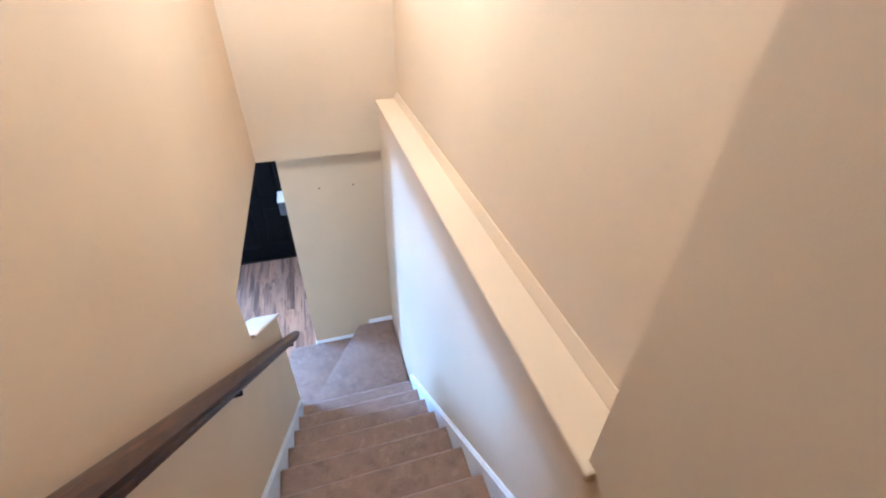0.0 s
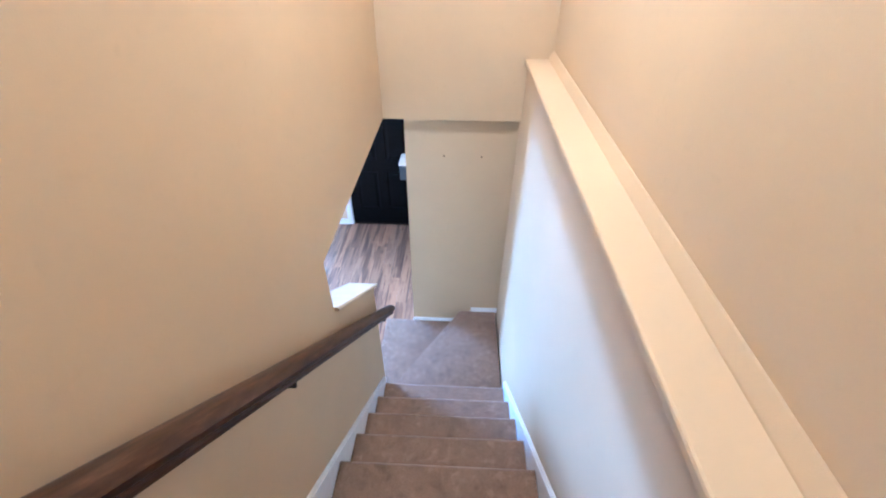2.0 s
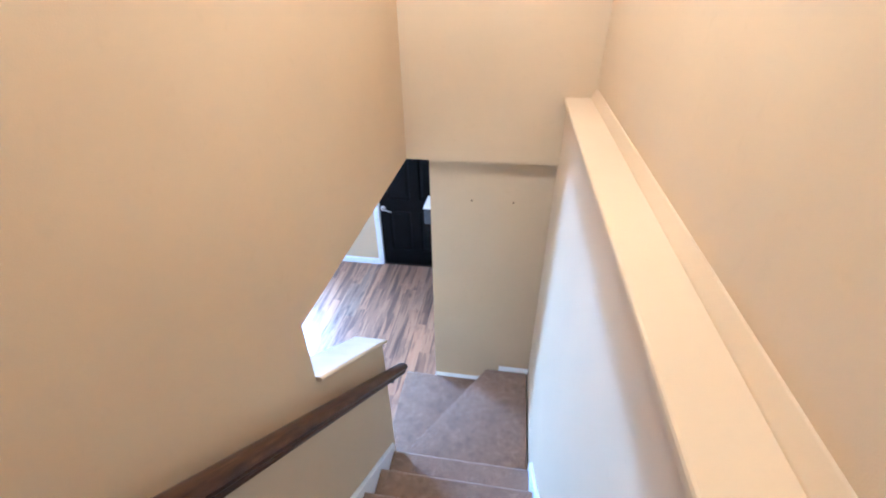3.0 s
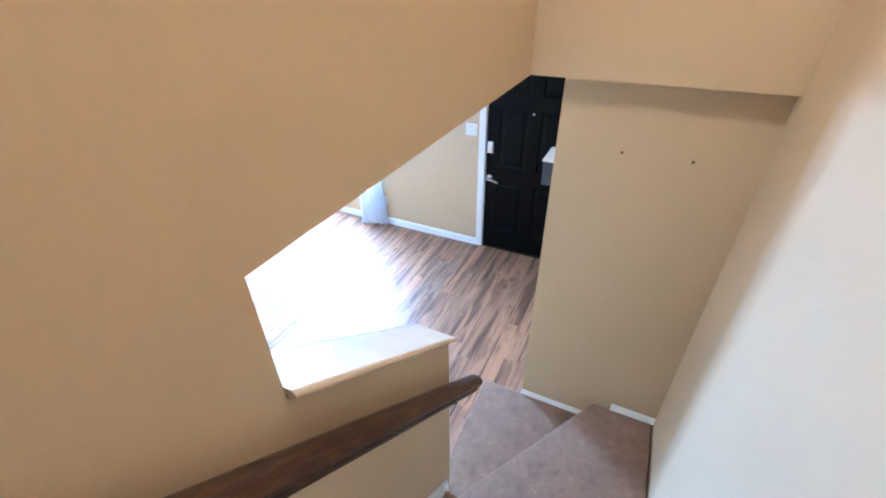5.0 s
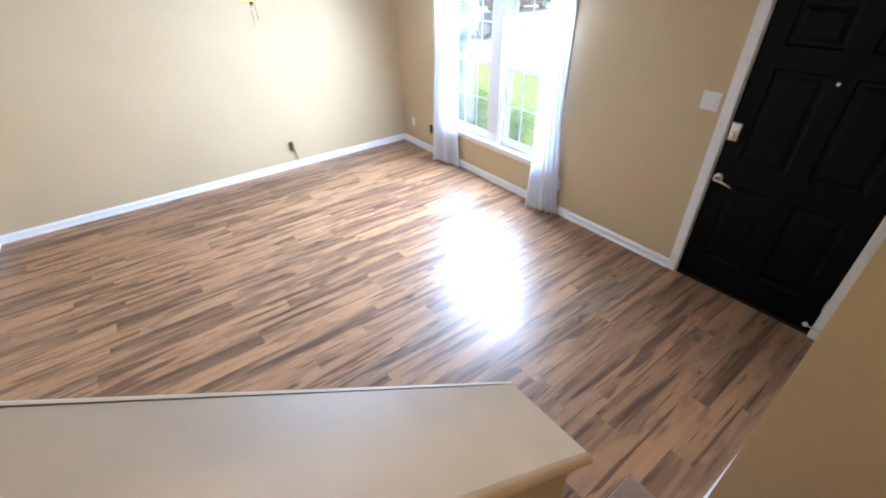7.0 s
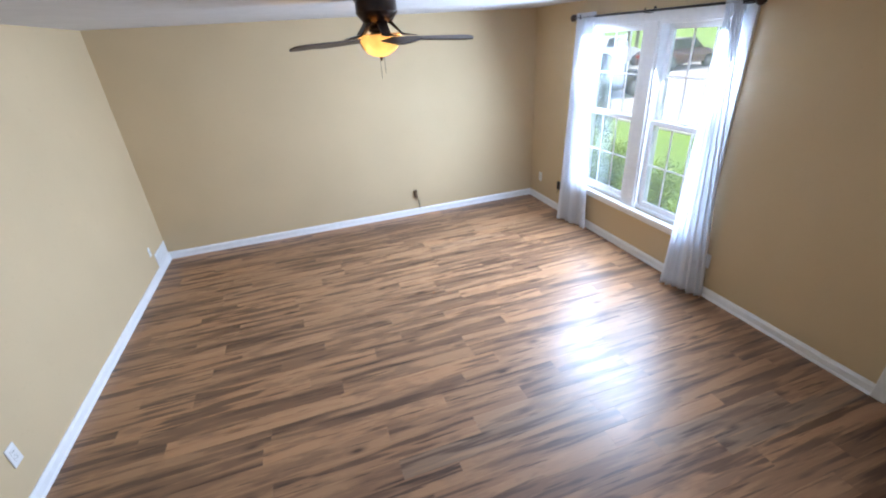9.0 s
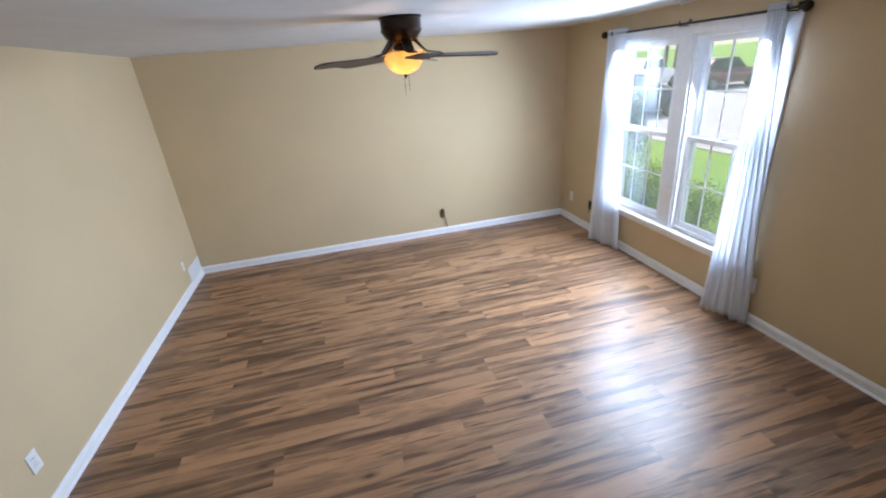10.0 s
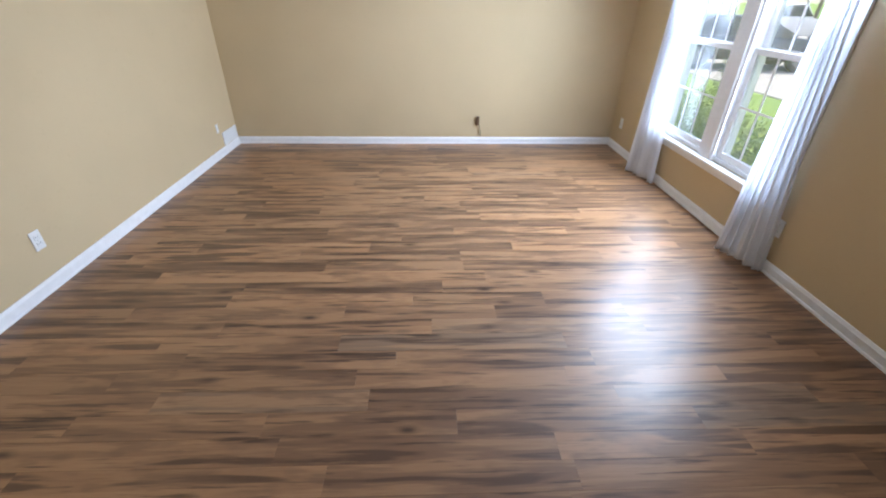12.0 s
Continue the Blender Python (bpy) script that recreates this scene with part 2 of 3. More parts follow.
def placed(m, *bms):
    out = merge(*bms)
    out.transform(m)
    return out


def mesh_of(name, bm, material, smooth=False):
    me = bpy.data.meshes.new(name)
    bm.to_mesh(me)
    bm.free()
    me.materials.append(material)
    if smooth:
        me.polygons.foreach_set("use_smooth", [True] * len(me.polygons))
        me.set_sharp_from_angle(angle=radians(40))
    return me


def solid(name, bm, material, label="", category="", group="", kind="", smooth=False):
    """A thing or piece of the setting that is one mesh."""
    ob = new(name, mesh_of(name, bm, material, smooth))
    BASE[ob] = Vector((0, 0, 0))
    return tagged(ob, label, category, group, kind)


def thing(name, at, label, category, group="", kind=""):
    """An empty at the base of a thing with parts."""
    ob = new(name)
    ob.location = at
    ob.empty_display_size = 0.1
    BASE[ob] = Vector(at)
    return tagged(ob, label, category, group, kind)


def part(name, bm, material, parent, label="", smooth=False):
    """A part, drawn in the place's own metres, under its thing or part."""
    bm.transform(Matrix.Translation(-BASE[parent]))
    ob = new(name, mesh_of(name, bm, material, smooth))
    ob.parent = parent
    BASE[ob] = BASE[parent]
    return tagged(ob, label)


def pane(ob):
    ob.visible_shadow = False
    return ob


# ---- plan, in metres ----
FAN_TURN = 6
XB, XL0, XL1, XR, XU, XH = -5.917, -1.155, -1.015, -0.055, 0.092, -0.878
YS, YN, YE, YB = 1.298, 5.765, 3.938, 3.875
ZC, Z2, ZU, ZCAP = 2.238, 2.59, 4.80, 2.645
YTOP, YBACK, YREC = 0.463, -1.6, 1.012
RISE, GOING, YN1, ZN1 = 0.212, 0.249, 2.953, 0.475
ZW1, ZW2 = 0.135, 0.29
YO0, YO1 = 2.318, 3.037
LSLOPE = -0.738


def ledge_z(y):
    return 1.432 + LSLOPE * (y - 3.055)


# ---- the large structure ----
solid("wall_west", boxes((XB - 0.12, YS - 0.12, 0, XB, YN + 0.15, ZC)), WALL, "plain beige painted end wall of the living room", "wall", kind="structure")
solid("wall_south", boxes((XB, YS - 0.12, 0, XL0, YS, ZC)), WALL, "plain beige painted long wall of the living room", "wall", kind="structure")
WX0, WX1, WZ0, WZ1 = -4.89, -3.29, 0.455, 2.02
DX0, DX1, DZ1 = -1.90, -0.975, 2.045
solid("wall_north", boxes((XB, YN, 0, WX0, YN + 0.15, ZC), (WX0, YN, 0, WX1, YN + 0.15, WZ0), (WX0, YN, WZ1, WX1, YN + 0.15, ZC),
                          (WX1, YN, 0, DX0, YN + 0.15, ZC), (DX0, YN, DZ1, DX1, YN + 0.15, ZC), (DX1, YN, 0, XH + 0.117, YN + 0.15, ZC)),
      WALL, "beige painted front wall with window and entry door", "wall", kind="structure")
solid("wall_hall", boxes((XH, YE + 0.115, 0, XH + 0.117, YN, ZC)), WALL, "beige wall beside the entry door", "wall", kind="structure")
solid("wall_stair_end", boxes((XH, YE, 0, XR, YE + 0.115, ZC)), WALL, "beige wall at the foot of the stairs with two screw holes", "wall", kind="structure")
solid("wall_stair_upper", boxes((XL0, YB, ZC, XU, YE + 0.115, ZU)), WALL, "beige upper wall overhanging the foot of the stairs", "wall", kind="structure")
left = merge(boxes((XL0, YBACK, 0, XL1, YO0, ZU), (XL0, YO0, ZC, XL1, YB, ZU)),
             prism([(YO0, 0), (YO1, 0), (YO1, ledge_z(YO1) - 0.026), (YO0, ledge_z(YO0) - 0.026)], "x", XL0, XL1))
solid("wall_stair_left", left, WALL, "beige stair wall with an opening onto the living room", "wall", kind="structure")
solid("wall_stair_right", boxes((XR, YBACK, 0, 0.25, YE + 0.115, ZCAP - 0.03)), WALL, "beige lower stair wall under a long ledge", "wall", kind="structure")
solid("wall_stair_head", boxes((XR, YBACK, ZCAP - 0.03, 0.25, YREC, ZU)), WALL, "beige wall beside the head of the stairs", "wall", kind="structure")
solid("wall_stair_recess", boxes((XU, YREC, ZCAP - 0.03, 0.25, YE + 0.115, ZU)), WALL, "beige stair wall set back above a long ledge", "wall", kind="structure")
solid("wall_landing_back", boxes((XL0, YBACK - 0.12, Z2, 0.25, YBACK, ZU)), WALL, "beige wall behind the stair head", "wall", kind="structure")
solid("ceiling", boxes((XB - 0.12, YS - 0.12, ZC, XL0, YN + 0.15, ZC + 0.1), (XL0, YE + 0.115, ZC, XH + 0.117, YN + 0.15, ZC + 0.1)), CEIL,
      "white textured living room ceiling", "ceiling", kind="structure")
solid("ceiling_upper", boxes((XL0, YBACK - 0.12, ZU, 0.25, YE + 0.115, ZU + 0.1)), CEIL, "white ceiling over the stairs", "ceiling", kind="structure")
solid("floor_upper", boxes((XL1, YBACK, Z2 - 0.2, XR, YTOP - 0.02, Z2)), CARPET, "tan carpeted floor at the stair head", "floor", kind="structure")
floor = solid("floor", boxes((XB, YS, -0.08, XH, YN + 0.15, -0.006)), DARK, "brown wood-look vinyl plank floor", "floor", kind="structure")


# ---- stairs ----
def step_profile(y_nose, z, y_back):
    r = 0.022
    pts = [(y_back, z), (y_nose - r, z)]
    for k in range(1, 6):
        a = math.pi * k / 6
        pts.append((y_nose - r + r * math.sin(a), z - r + r * math.cos(a)))
    pts += [(y_nose - r, z - 2 * r), (y_nose - r, z - RISE - 0.03), (y_back, z - RISE - 0.03)]
    return pts


stairs = thing("staircase", (-0.53, 2.9, 0), "tan carpeted staircase with two winder steps at its foot", "stairs")
for k in range(10):
    yn, z = YN1 - GOING * k, ZN1 + RISE * k
    part("step", prism(step_profile(yn, z, yn - GOING - 0.03), "x", XL1 + 0.022, XR - 0.022), CARPET, stairs, smooth=True)
yn = YTOP + 0.005
part("top_nosing", prism(step_profile(yn, Z2 + 0.001, yn - 0.06), "x", XL1 + 0.022, XR - 0.022), CARPET, stairs, smooth=True)
part("winder_step", prism([(XL1 + 0.004, 2.925), (XR - 0.012, 2.925), (XR - 0.012, YE - 0.014), (-0.42, YE - 0.014), (XL1 + 0.004, 2.965)], "z", 0.0, ZW2, 0.016), CARPET, stairs, smooth=True)
part("winder_step", prism([(XL1 - 0.01, 3.055), (XL1 + 0.03, 2.96), (-0.39, YE - 0.013), (XH - 0.004, YE - 0.013), (-1.152, YE - 0.004), (-1.146, 3.30)], "z", 0.0, ZW1, 0.016), CARPET, stairs, smooth=True)
for x0, x1 in ((XL1, XL1 + 0.02), (XR - 0.02, XR)):
    y0, y1 = YTOP - 0.02, YN1 + 0.03
    za, zb = ZN1 + (YN1 - y0) * RISE / GOING, ZN1 + (YN1 - y1) * RISE / GOING
    part("stringer", prism([(y0, za - 0.22), (y1, zb - 0.22), (y1, zb + 0.045), (y0, za + 0.045)], "x", x0, x1, 0.004), TRIM, stairs, "white painted skirting board")
    inner = (x0, x1 - 0.006) if x0 < -0.5 else (x0 + 0.006, x1)
    part("skirting_cap", prism([(y0, za + 0.045), (y1, zb + 0.045), (y1, zb + 0.058), (y0, za + 0.058)], "x", *inner, 0.004), TRIM, stairs, "white moulded top of the skirting")


def baseboard(x0, y0, x1, y1, nx, ny, z=0.0, h=0.08):
    """A moulded white board along a wall; n points into the room."""
    a, b = Vector((x0, y0, 0)), Vector((x1, y1, 0))
    n, run = Vector((nx, ny, 0)), (b - a)
    prof = [(0, 0), (0.02, 0), (0.02, 0.012), (0.014, 0.018), (0.014, h - 0.02), (0.008, h - 0.006), (0.006, h), (0, h)]
    bm = bmesh.new()
    rings = [[bm.verts.new(p + n * d + Vector((0, 0, z + q))) for d, q in prof] for p in (a, b)]
    bm.faces.new(rings[0])
    bm.faces.new(rings[1][::-1])
    for i in range(len(prof)):
        j = (i + 1) % len(prof)
        bm.faces.new((rings[0][i], rings[0][j], rings[1][j], rings[1][i]))
    bmesh.ops.recalc_face_normals(bm, faces=bm.faces)
    return solid("baseboard", bm, TRIM, "white painted moulded baseboard along the wall", "baseboard", kind="structure")


baseboard(XB, YS, XB, YN, 1, 0)
baseboard(XB + 0.02, YS, XL0, YS, 0, 1)
baseboard(XB + 0.02, YN, DX0 - 0.062, YN, 0, -1)
baseboard(XL0, YS + 0.02, XL0, YO1, -1, 0)
baseboard(XH, YE, XH, YN, -1, 0)
baseboard(XH, YE, -0.43, YE, 0, -1, ZW1 - 0.02, 0.045)
baseboard(-0.31, YE, XR, YE, 0, -1, ZW2 - 0.01, 0.045)

# ---- ledges ----
ledge = thing("stair_ledge", (-1.085, 2.7, 1.0), "cream painted sloping ledge capping the low stair wall", "ledge")
y0, y1 = 2.322, 3.062
part("board", prism([(y0, ledge_z(y0)), (y1, ledge_z(y1)), (y1, ledge_z(y1) - 0.026), (y0, ledge_z(y0) - 0.026)], "x", XL0 - 0.021, XL1 + 0.011, 0.002), CREAM, ledge)
for xa, d in ((XL0 - 0.0205, -1), (XL1 + 0.0105, 1)):
    rings = []
    nose = bmesh.new()
    for y in (y0, y1):
        edge = [(0, 0.001)] + [(0.0125 * math.sin(math.pi * k / 8), -0.0125 + 0.0135 * math.cos(math.pi * k / 8)) for k in range(1, 8)] + [(0, -0.0265)]
        rings.append([nose.verts.new((xa + d * q, y, ledge_z(y) + h)) for q, h in edge])
    for i in range(len(rings[0]) - 1):
        nose.faces.new((rings[0][i], rings[0][i + 1], rings[1][i + 1], rings[1][i]))
    nose.faces.new(rings[0])
    nose.faces.new(rings[1][::-1])
    bmesh.ops.recalc_face_normals(nose, faces=nose.faces)
    part("nosing", nose, CREAM, ledge, "rounded cream edge", True)
long_ledge = thing("wall_ledge", (0.0, 2.0, ZCAP - 0.03), "long cream painted ledge along the stair wall", "ledge")
part("board", boxes((XR - 0.024, YREC - 0.03, ZCAP - 0.032, XU, YB, ZCAP + 0.002), bev=0.008), WALL, long_ledge)
cove = [(XU - 0.027, ZCAP - 0.01), (XU - 0.025, ZCAP + 0.008), (XU - 0.005, ZCAP + 0.05), (XU, ZCAP + 0.052), (XU, ZCAP - 0.01)]
part("back_trim", prism(cove, "y", YREC, YB, 0.002), WALL, long_ledge)

# ---- hand rail ----
rail = thing("handrail", (-0.93, 3.13, 1.1), "dark stained wooden handrail on the stair wall", "handrail")
RA, RB = Vector((-0.938, 3.13, 1.105)), Vector((-0.938, 0.55, 1.105 + 2.58 * 0.875))


def rail_bar(a, b):
    run = (b - a).normalized()
    side = Vector((1, 0, 0))
    up = side.cross(run).normalized()
    if up.z < 0:
        up = -up
    prof = [(-0.022, -0.024), (0.022, -0.024), (0.025, -0.012), (0.022, -0.006), (0.032, 0.004), (0.036, 0.016), (0.028, 0.031), (0.012, 0.038), (-0.012, 0.038), (-0.028, 0.031), (-0.036, 0.016), (-0.032, 0.004), (-0.022, -0.006), (-0.026, -0.014)]
    bm = bmesh.new()
    rings = [[bm.verts.new(p + side * s + up * h) for s, h in prof] for p in (a, b)]
    bm.faces.new(rings[0])
    bm.faces.new(rings[1][::-1])
    for i in range(len(prof)):
        j = (i + 1) % len(prof)
        bm.faces.new((rings[0][i], rings[0][j], rings[1][j], rings[1][i]))
    bmesh.ops.recalc_face_normals(bm, faces=bm.faces)
    return bm


part("bar", rail_bar(RA, RB), RAIL, rail, smooth=True)


for yb in (2.95, 1.74, 0.75):
    zb = RA.z + (RA.y - yb) * 0.873
    arm = merge(rod((XL1, yb, zb - 0.075), (-0.944, yb, zb - 0.07), 0.006), rod((-0.944, yb, zb - 0.072), (-0.938, yb, zb - 0.022), 0.006),
                turned([(0.022, 0), (0.022, 0.004), (0.012, 0.008)], 16, True, Matrix.Translation((XL1, yb, zb - 0.075)) @ pose(0, 0, 0, 0, 90, 0)))
    part("bracket", arm, IRON, rail, "dark metal bracket", True)

# ---- window ----
MX = (WX0 + WX1) / 2
win = thing("window_1", (MX, YN, WZ0), "white double-hung twin window with grid bars, closed", "window", kind="structure")
frame_bm = boxes((WX0 - 0.075, YN - 0.018, WZ0, WX0 + 0.005, YN, WZ1 + 0.08), (WX1 - 0.005, YN - 0.018, WZ0, WX1 + 0.075, YN, WZ1 + 0.08),
                 (WX0 + 0.005, YN - 0.018, WZ1 - 0.005, WX1 - 0.005, YN, WZ1 + 0.08), bev=0.004)
part("window_frame", frame_bm, TRIM, win)
part("window_sill", boxes((WX0 - 0.09, YN - 0.055, WZ0 - 0.03, WX1 + 0.09, YN + 0.02, WZ0), bev=0.006), TRIM, win)
part("apron", boxes((WX0 - 0.07, YN - 0.016, WZ0 - 0.085, WX1 + 0.07, YN, WZ0 - 0.031), bev=0.004), TRIM, win)
part("mullion", boxes((MX - 0.07, YN - 0.012, WZ0, MX + 0.07, YN + 0.12, WZ1), bev=0.004), TRIM, win)
for x0, x1 in ((WX0, MX - 0.07), (MX + 0.07, WX1)):
    jamb = boxes((x0, YN + 0.001, WZ0, x0 + 0.028, YN + 0.14, WZ1), (x1 - 0.028, YN + 0.001, WZ0, x1, YN + 0.14, WZ1),
                 (x0 + 0.028, YN + 0.001, WZ1 - 0.028, x1 - 0.028, YN + 0.14, WZ1), (x0 + 0.028, YN + 0.02, WZ0, x1 - 0.028, YN + 0.15, WZ0 + 0.03))
    part("jamb", jamb, TRIM, win)
    a, b, zm = x0 + 0.03, x1 - 0.03, 1.237
    for lo, hi, y in ((WZ0 + 0.032, zm + 0.02, YN + 0.035), (zm - 0.02, WZ1 - 0.03, YN + 0.078)):
        s_w = 0.042
        sash = part("sash", boxes((a, y, lo, a + s_w, y + 0.034, hi), (b - s_w, y, lo, b, y + 0.034, hi), (a + s_w, y, lo, b - s_w, y + 0.034, lo + 0.045), (a + s_w, y, hi - 0.04, b - s_w, y + 0.034, hi), bev=0.003), TRIM, win)
        pane(part("pane", boxes((a + s_w, y + 0.015, lo + 0.045, b - s_w, y + 0.019, hi - 0.04)), GLASS, sash, "clear glass"))
        for k in (1, 2):
            xm = a + s_w + (b - a - 2 * s_w) * k / 3
            part("grid_bar", boxes((xm - 0.007, y + 0.0085, lo + 0.045, xm + 0.007, y + 0.0145, hi - 0.04)), TRIM, sash)
        zh = (lo + hi) / 2
        part("grid_bar", boxes((a + s_w, y + 0.0065, zh - 0.007, b - s_w, y + 0.0125, zh + 0.007)), TRIM, sash)
    part("sash_lock", boxes(((a + b) / 2 - 0.03, YN + 0.045, zm + 0.02, (a + b) / 2 + 0.03, YN + 0.068, zm + 0.034), bev=0.004), NICKEL, win, "small metal lock")

# ---- curtains ----
RY, RZ = YN - 0.085, 2.088
rodt = thing("curtain_rod", (MX, RY, RZ), "dark metal curtain rod with ball finials above the window", "curtain rod")
part("pole", rod((-5.01, RY, RZ), (-3.20, RY, RZ), 0.009), IRON, rodt, smooth=True)
for x, d in ((-5.01, -1), (-3.20, 1)):
    prof = [(0.009, 0.0), (0.016, 0.004), (0.012, 0.012), (0.022, 0.022), (0.031, 0.036), (0.033, 0.048), (0.028, 0.062), (0.014, 0.074), (0.004, 0.078)]
    part("finial", turned(prof, 20, True, Matrix.Translation((x, RY, RZ)) @ pose(0, 0, 0, 0, 90 * d, 0)), BRONZE, rodt, "dark brown turned ball", True)
for x in (-4.93, MX, -3.26):
    part("bracket", merge(boxes((x - 0.008, RY - 0.004, RZ - 0.016, x + 0.008, YN, RZ - 0.01), (x - 0.012, YN - 0.004, RZ - 0.045, x + 0.012, YN, RZ + 0.03)),
                          boxes((x - 0.006, RY - 0.014, RZ - 0.014, x + 0.006, RY - 0.01, RZ + 0.022))), IRON, rodt)


def curtain(xa, xb, xat, xbt, ya, yb, seed):
    """A gathered sheet: its folds run down from the rod and spread towards the hem, which swings from ya to yb across."""
    rnd = random.Random(seed)
    nu, nv = 130, 44
    ph = [rnd.uniform(0, 6.28) for _ in range(5)]
    me_v, me_f = [], []
    for j in range(nv + 1):
        v = j / nv
        for i in range(nu + 1):
            u = i / nu
            lean = v ** 1.3
            x = (xat + (xbt - xat) * u) * (1 - lean) + (xa + (xb - xa) * u) * lean
            amp = 0.010 + 0.010 * v
            fold = math.sin(2 * math.pi * 6.5 * u + ph[0] + 0.8 * math.sin(2.2 * v + ph[1])) + 0.35 * math.sin(2 * math.pi * 15 * u + ph[4] + 1.5 * v)
            y = RY - 0.004 + amp * fold + 0.012 * v * math.sin(2 * math.pi * 2.1 * u + ph[2] + 2 * v) + (ya + (yb - ya) * u) * v ** 1.6
            x += 0.012 * v * math.sin(9 * u + ph[3] + 3 * v)
            wall = YN - 0.028
            y = min(y, wall) if v > 0.035 else RY + (0.014 if v > 0.02 else 0.009) * math.cos(u * 70)
            z = RZ + 0.038 - (RZ + 0.026) * v + 0.008 * math.sin(14 * u + ph[1]) * v
            me_v.append((x, y, max(z, 0.008)))
    for j in range(nv):
        for i in range(nu):
            k = j * (nu + 1) + i
            me_f.append((k, k + 1, k + nu + 2, k + nu + 1))
    me = bpy.data.meshes.new("curtain")
    me.from_pydata(me_v, [], me_f)
    me.materials.append(CLOTH)
    me.polygons.foreach_set("use_smooth", [True] * len(me.polygons))
    ob = new("curtain", me)
    thick = ob.modifiers.new("thickness", "SOLIDIFY")
    thick.thickness = 0.0015
    return tagged(ob, "white sheer floor-length curtain gathered beside the window", "curtain", "curtains at the window")


curtain(-5.03, -4.60, -5.0, -4.72, -0.06, 0.03, 3)
curtain(-3.42, -3.08, -3.385, -3.255, -0.07, 0.045, 8)

# ---- entry door ----
door = thing("door_1", ((DX0 + DX1) / 2, YN, 0), "closed black six-panel entry door with white casing", "door", kind="structure")
part("casing", boxes((DX0 - 0.06, YN - 0.018, 0, DX0 + 0.008, YN, DZ1 + 0.06), (DX1 - 0.008, YN - 0.018, 0, DX1 + 0.06, YN, DZ1 + 0.06), (DX0 + 0.008, YN - 0.018, DZ1 - 0.008, DX1 - 0.008, YN, DZ1 + 0.06), bev=0.004), TRIM, door, "white painted casing")
part("jamb", boxes((DX0, YN + 0.001, 0, DX0 + 0.012, YN + 0.15, DZ1), (DX1 - 0.012, YN + 0.001, 0, DX1, YN + 0.15, DZ1), (DX0 + 0.012, YN + 0.001, DZ1 - 0.012, DX1 - 0.012, YN + 0.15, DZ1)), TRIM, door)
part("threshold", boxes((DX0 + 0.012, YN + 0.004, -0.004, DX1 - 0.012, YN + 0.15, 0.012), bev=0.003), BRONZE, door)
sx0, sx1, sy, sz0, sz1 = DX0 + 0.014, DX1 - 0.014, YN + 0.02, 0.014, DZ1 - 0.014
W = sx1 - sx0
cols = ((sx0 + 0.115, sx0 + W / 2 - 0.055), (sx0 + W / 2 + 0.055, sx1 - 0.115))
rows_z = ((0.23, 0.80), (0.96, 1.55), (1.67, 1.90))
xs = [sx0, *cols[0], *cols[1], sx1]
zs = [sz0] + [z for r in rows_z for z in r] + [sz1]
bm = bmesh.new()
for i in range(5):
    for j in range(7):
        if i % 2 == 1 and j % 2 == 1:
            block(bm, xs[i], sy + 0.012, zs[j], xs[i + 1], sy + 0.044, zs[j + 1])
        else:
            block(bm, xs[i], sy, zs[j], xs[i + 1], sy + 0.044, zs[j + 1])
slab = part("slab", bm, BLACKDOOR, door)
for x0, x1 in cols:
    for z0, z1 in rows_z:
        bm = bmesh.new()
        ring = [[bm.verts.new(p) for p in ((x0 + d, y, z0 + d), (x1 - d, y, z0 + d), (x1 - d, y, z1 - d), (x0 + d, y, z1 - d))]
                for d, y in ((0.0, sy + 0.012), (0.0, sy + 0.002), (0.012, sy + 0.009), (0.028, sy + 0.0095), (0.055, sy + 0.001))]
        for a, b in zip(ring, ring[1:]):
            for i in range(4):
                bm.faces.new((a[i], a[(i + 1) % 4], b[(i + 1) % 4], b[i]))
        bm.faces.new(ring[-1])
        bmesh.ops.recalc_face_normals(bm, faces=bm.faces)
        part("panel", bm, BLACKDOOR, slab)
bolt = part("deadbolt", boxes((-1.876, sy - 0.028, 1.095, -1.812, sy, 1.215), bev=0.009), NICKEL, door, "satin nickel electronic deadbolt", True)
part("turn_piece", boxes((-1.85, sy - 0.042, 1.118, -1.838, sy - 0.027, 1.155), bev=0.003), NICKEL, bolt)
rose_at = (-1.846, sy, 0.828)
part("door_handle", merge(turned([(0.033, 0), (0.033, 0.006), (0.026, 0.012), (0.013, 0.014), (0.012, 0.045), (0.014, 0.05)], 24, True, Matrix.Translation(rose_at) @ pose(0, 0, 0, 90, 0, 0)),
                                   rod((-1.846, sy - 0.048, 0.828), (-1.79, sy - 0.05, 0.821), 0.011, 12, 0.009), rod((-1.79, sy - 0.05, 0.821), (-1.735, sy - 0.048, 0.803), 0.009, 12, 0.007)), NICKEL, door, "satin nickel lever handle", True)
part("peephole", turned([(0.010, 0), (0.010, 0.004), (0.005, 0.006)], 16, True, Matrix.Translation((-1.452, sy, 1.513)) @ pose(0, 0, 0, 90, 0, 0)), NICKEL, door, "small brass peephole", True)
for z in (0.25, 1.05, 1.85):
    part("hinge", rod((DX1 - 0.014, YN + 0.012, z - 0.045), (DX1 - 0.014, YN + 0.012, z + 0.045), 0.006), NICKEL, door)

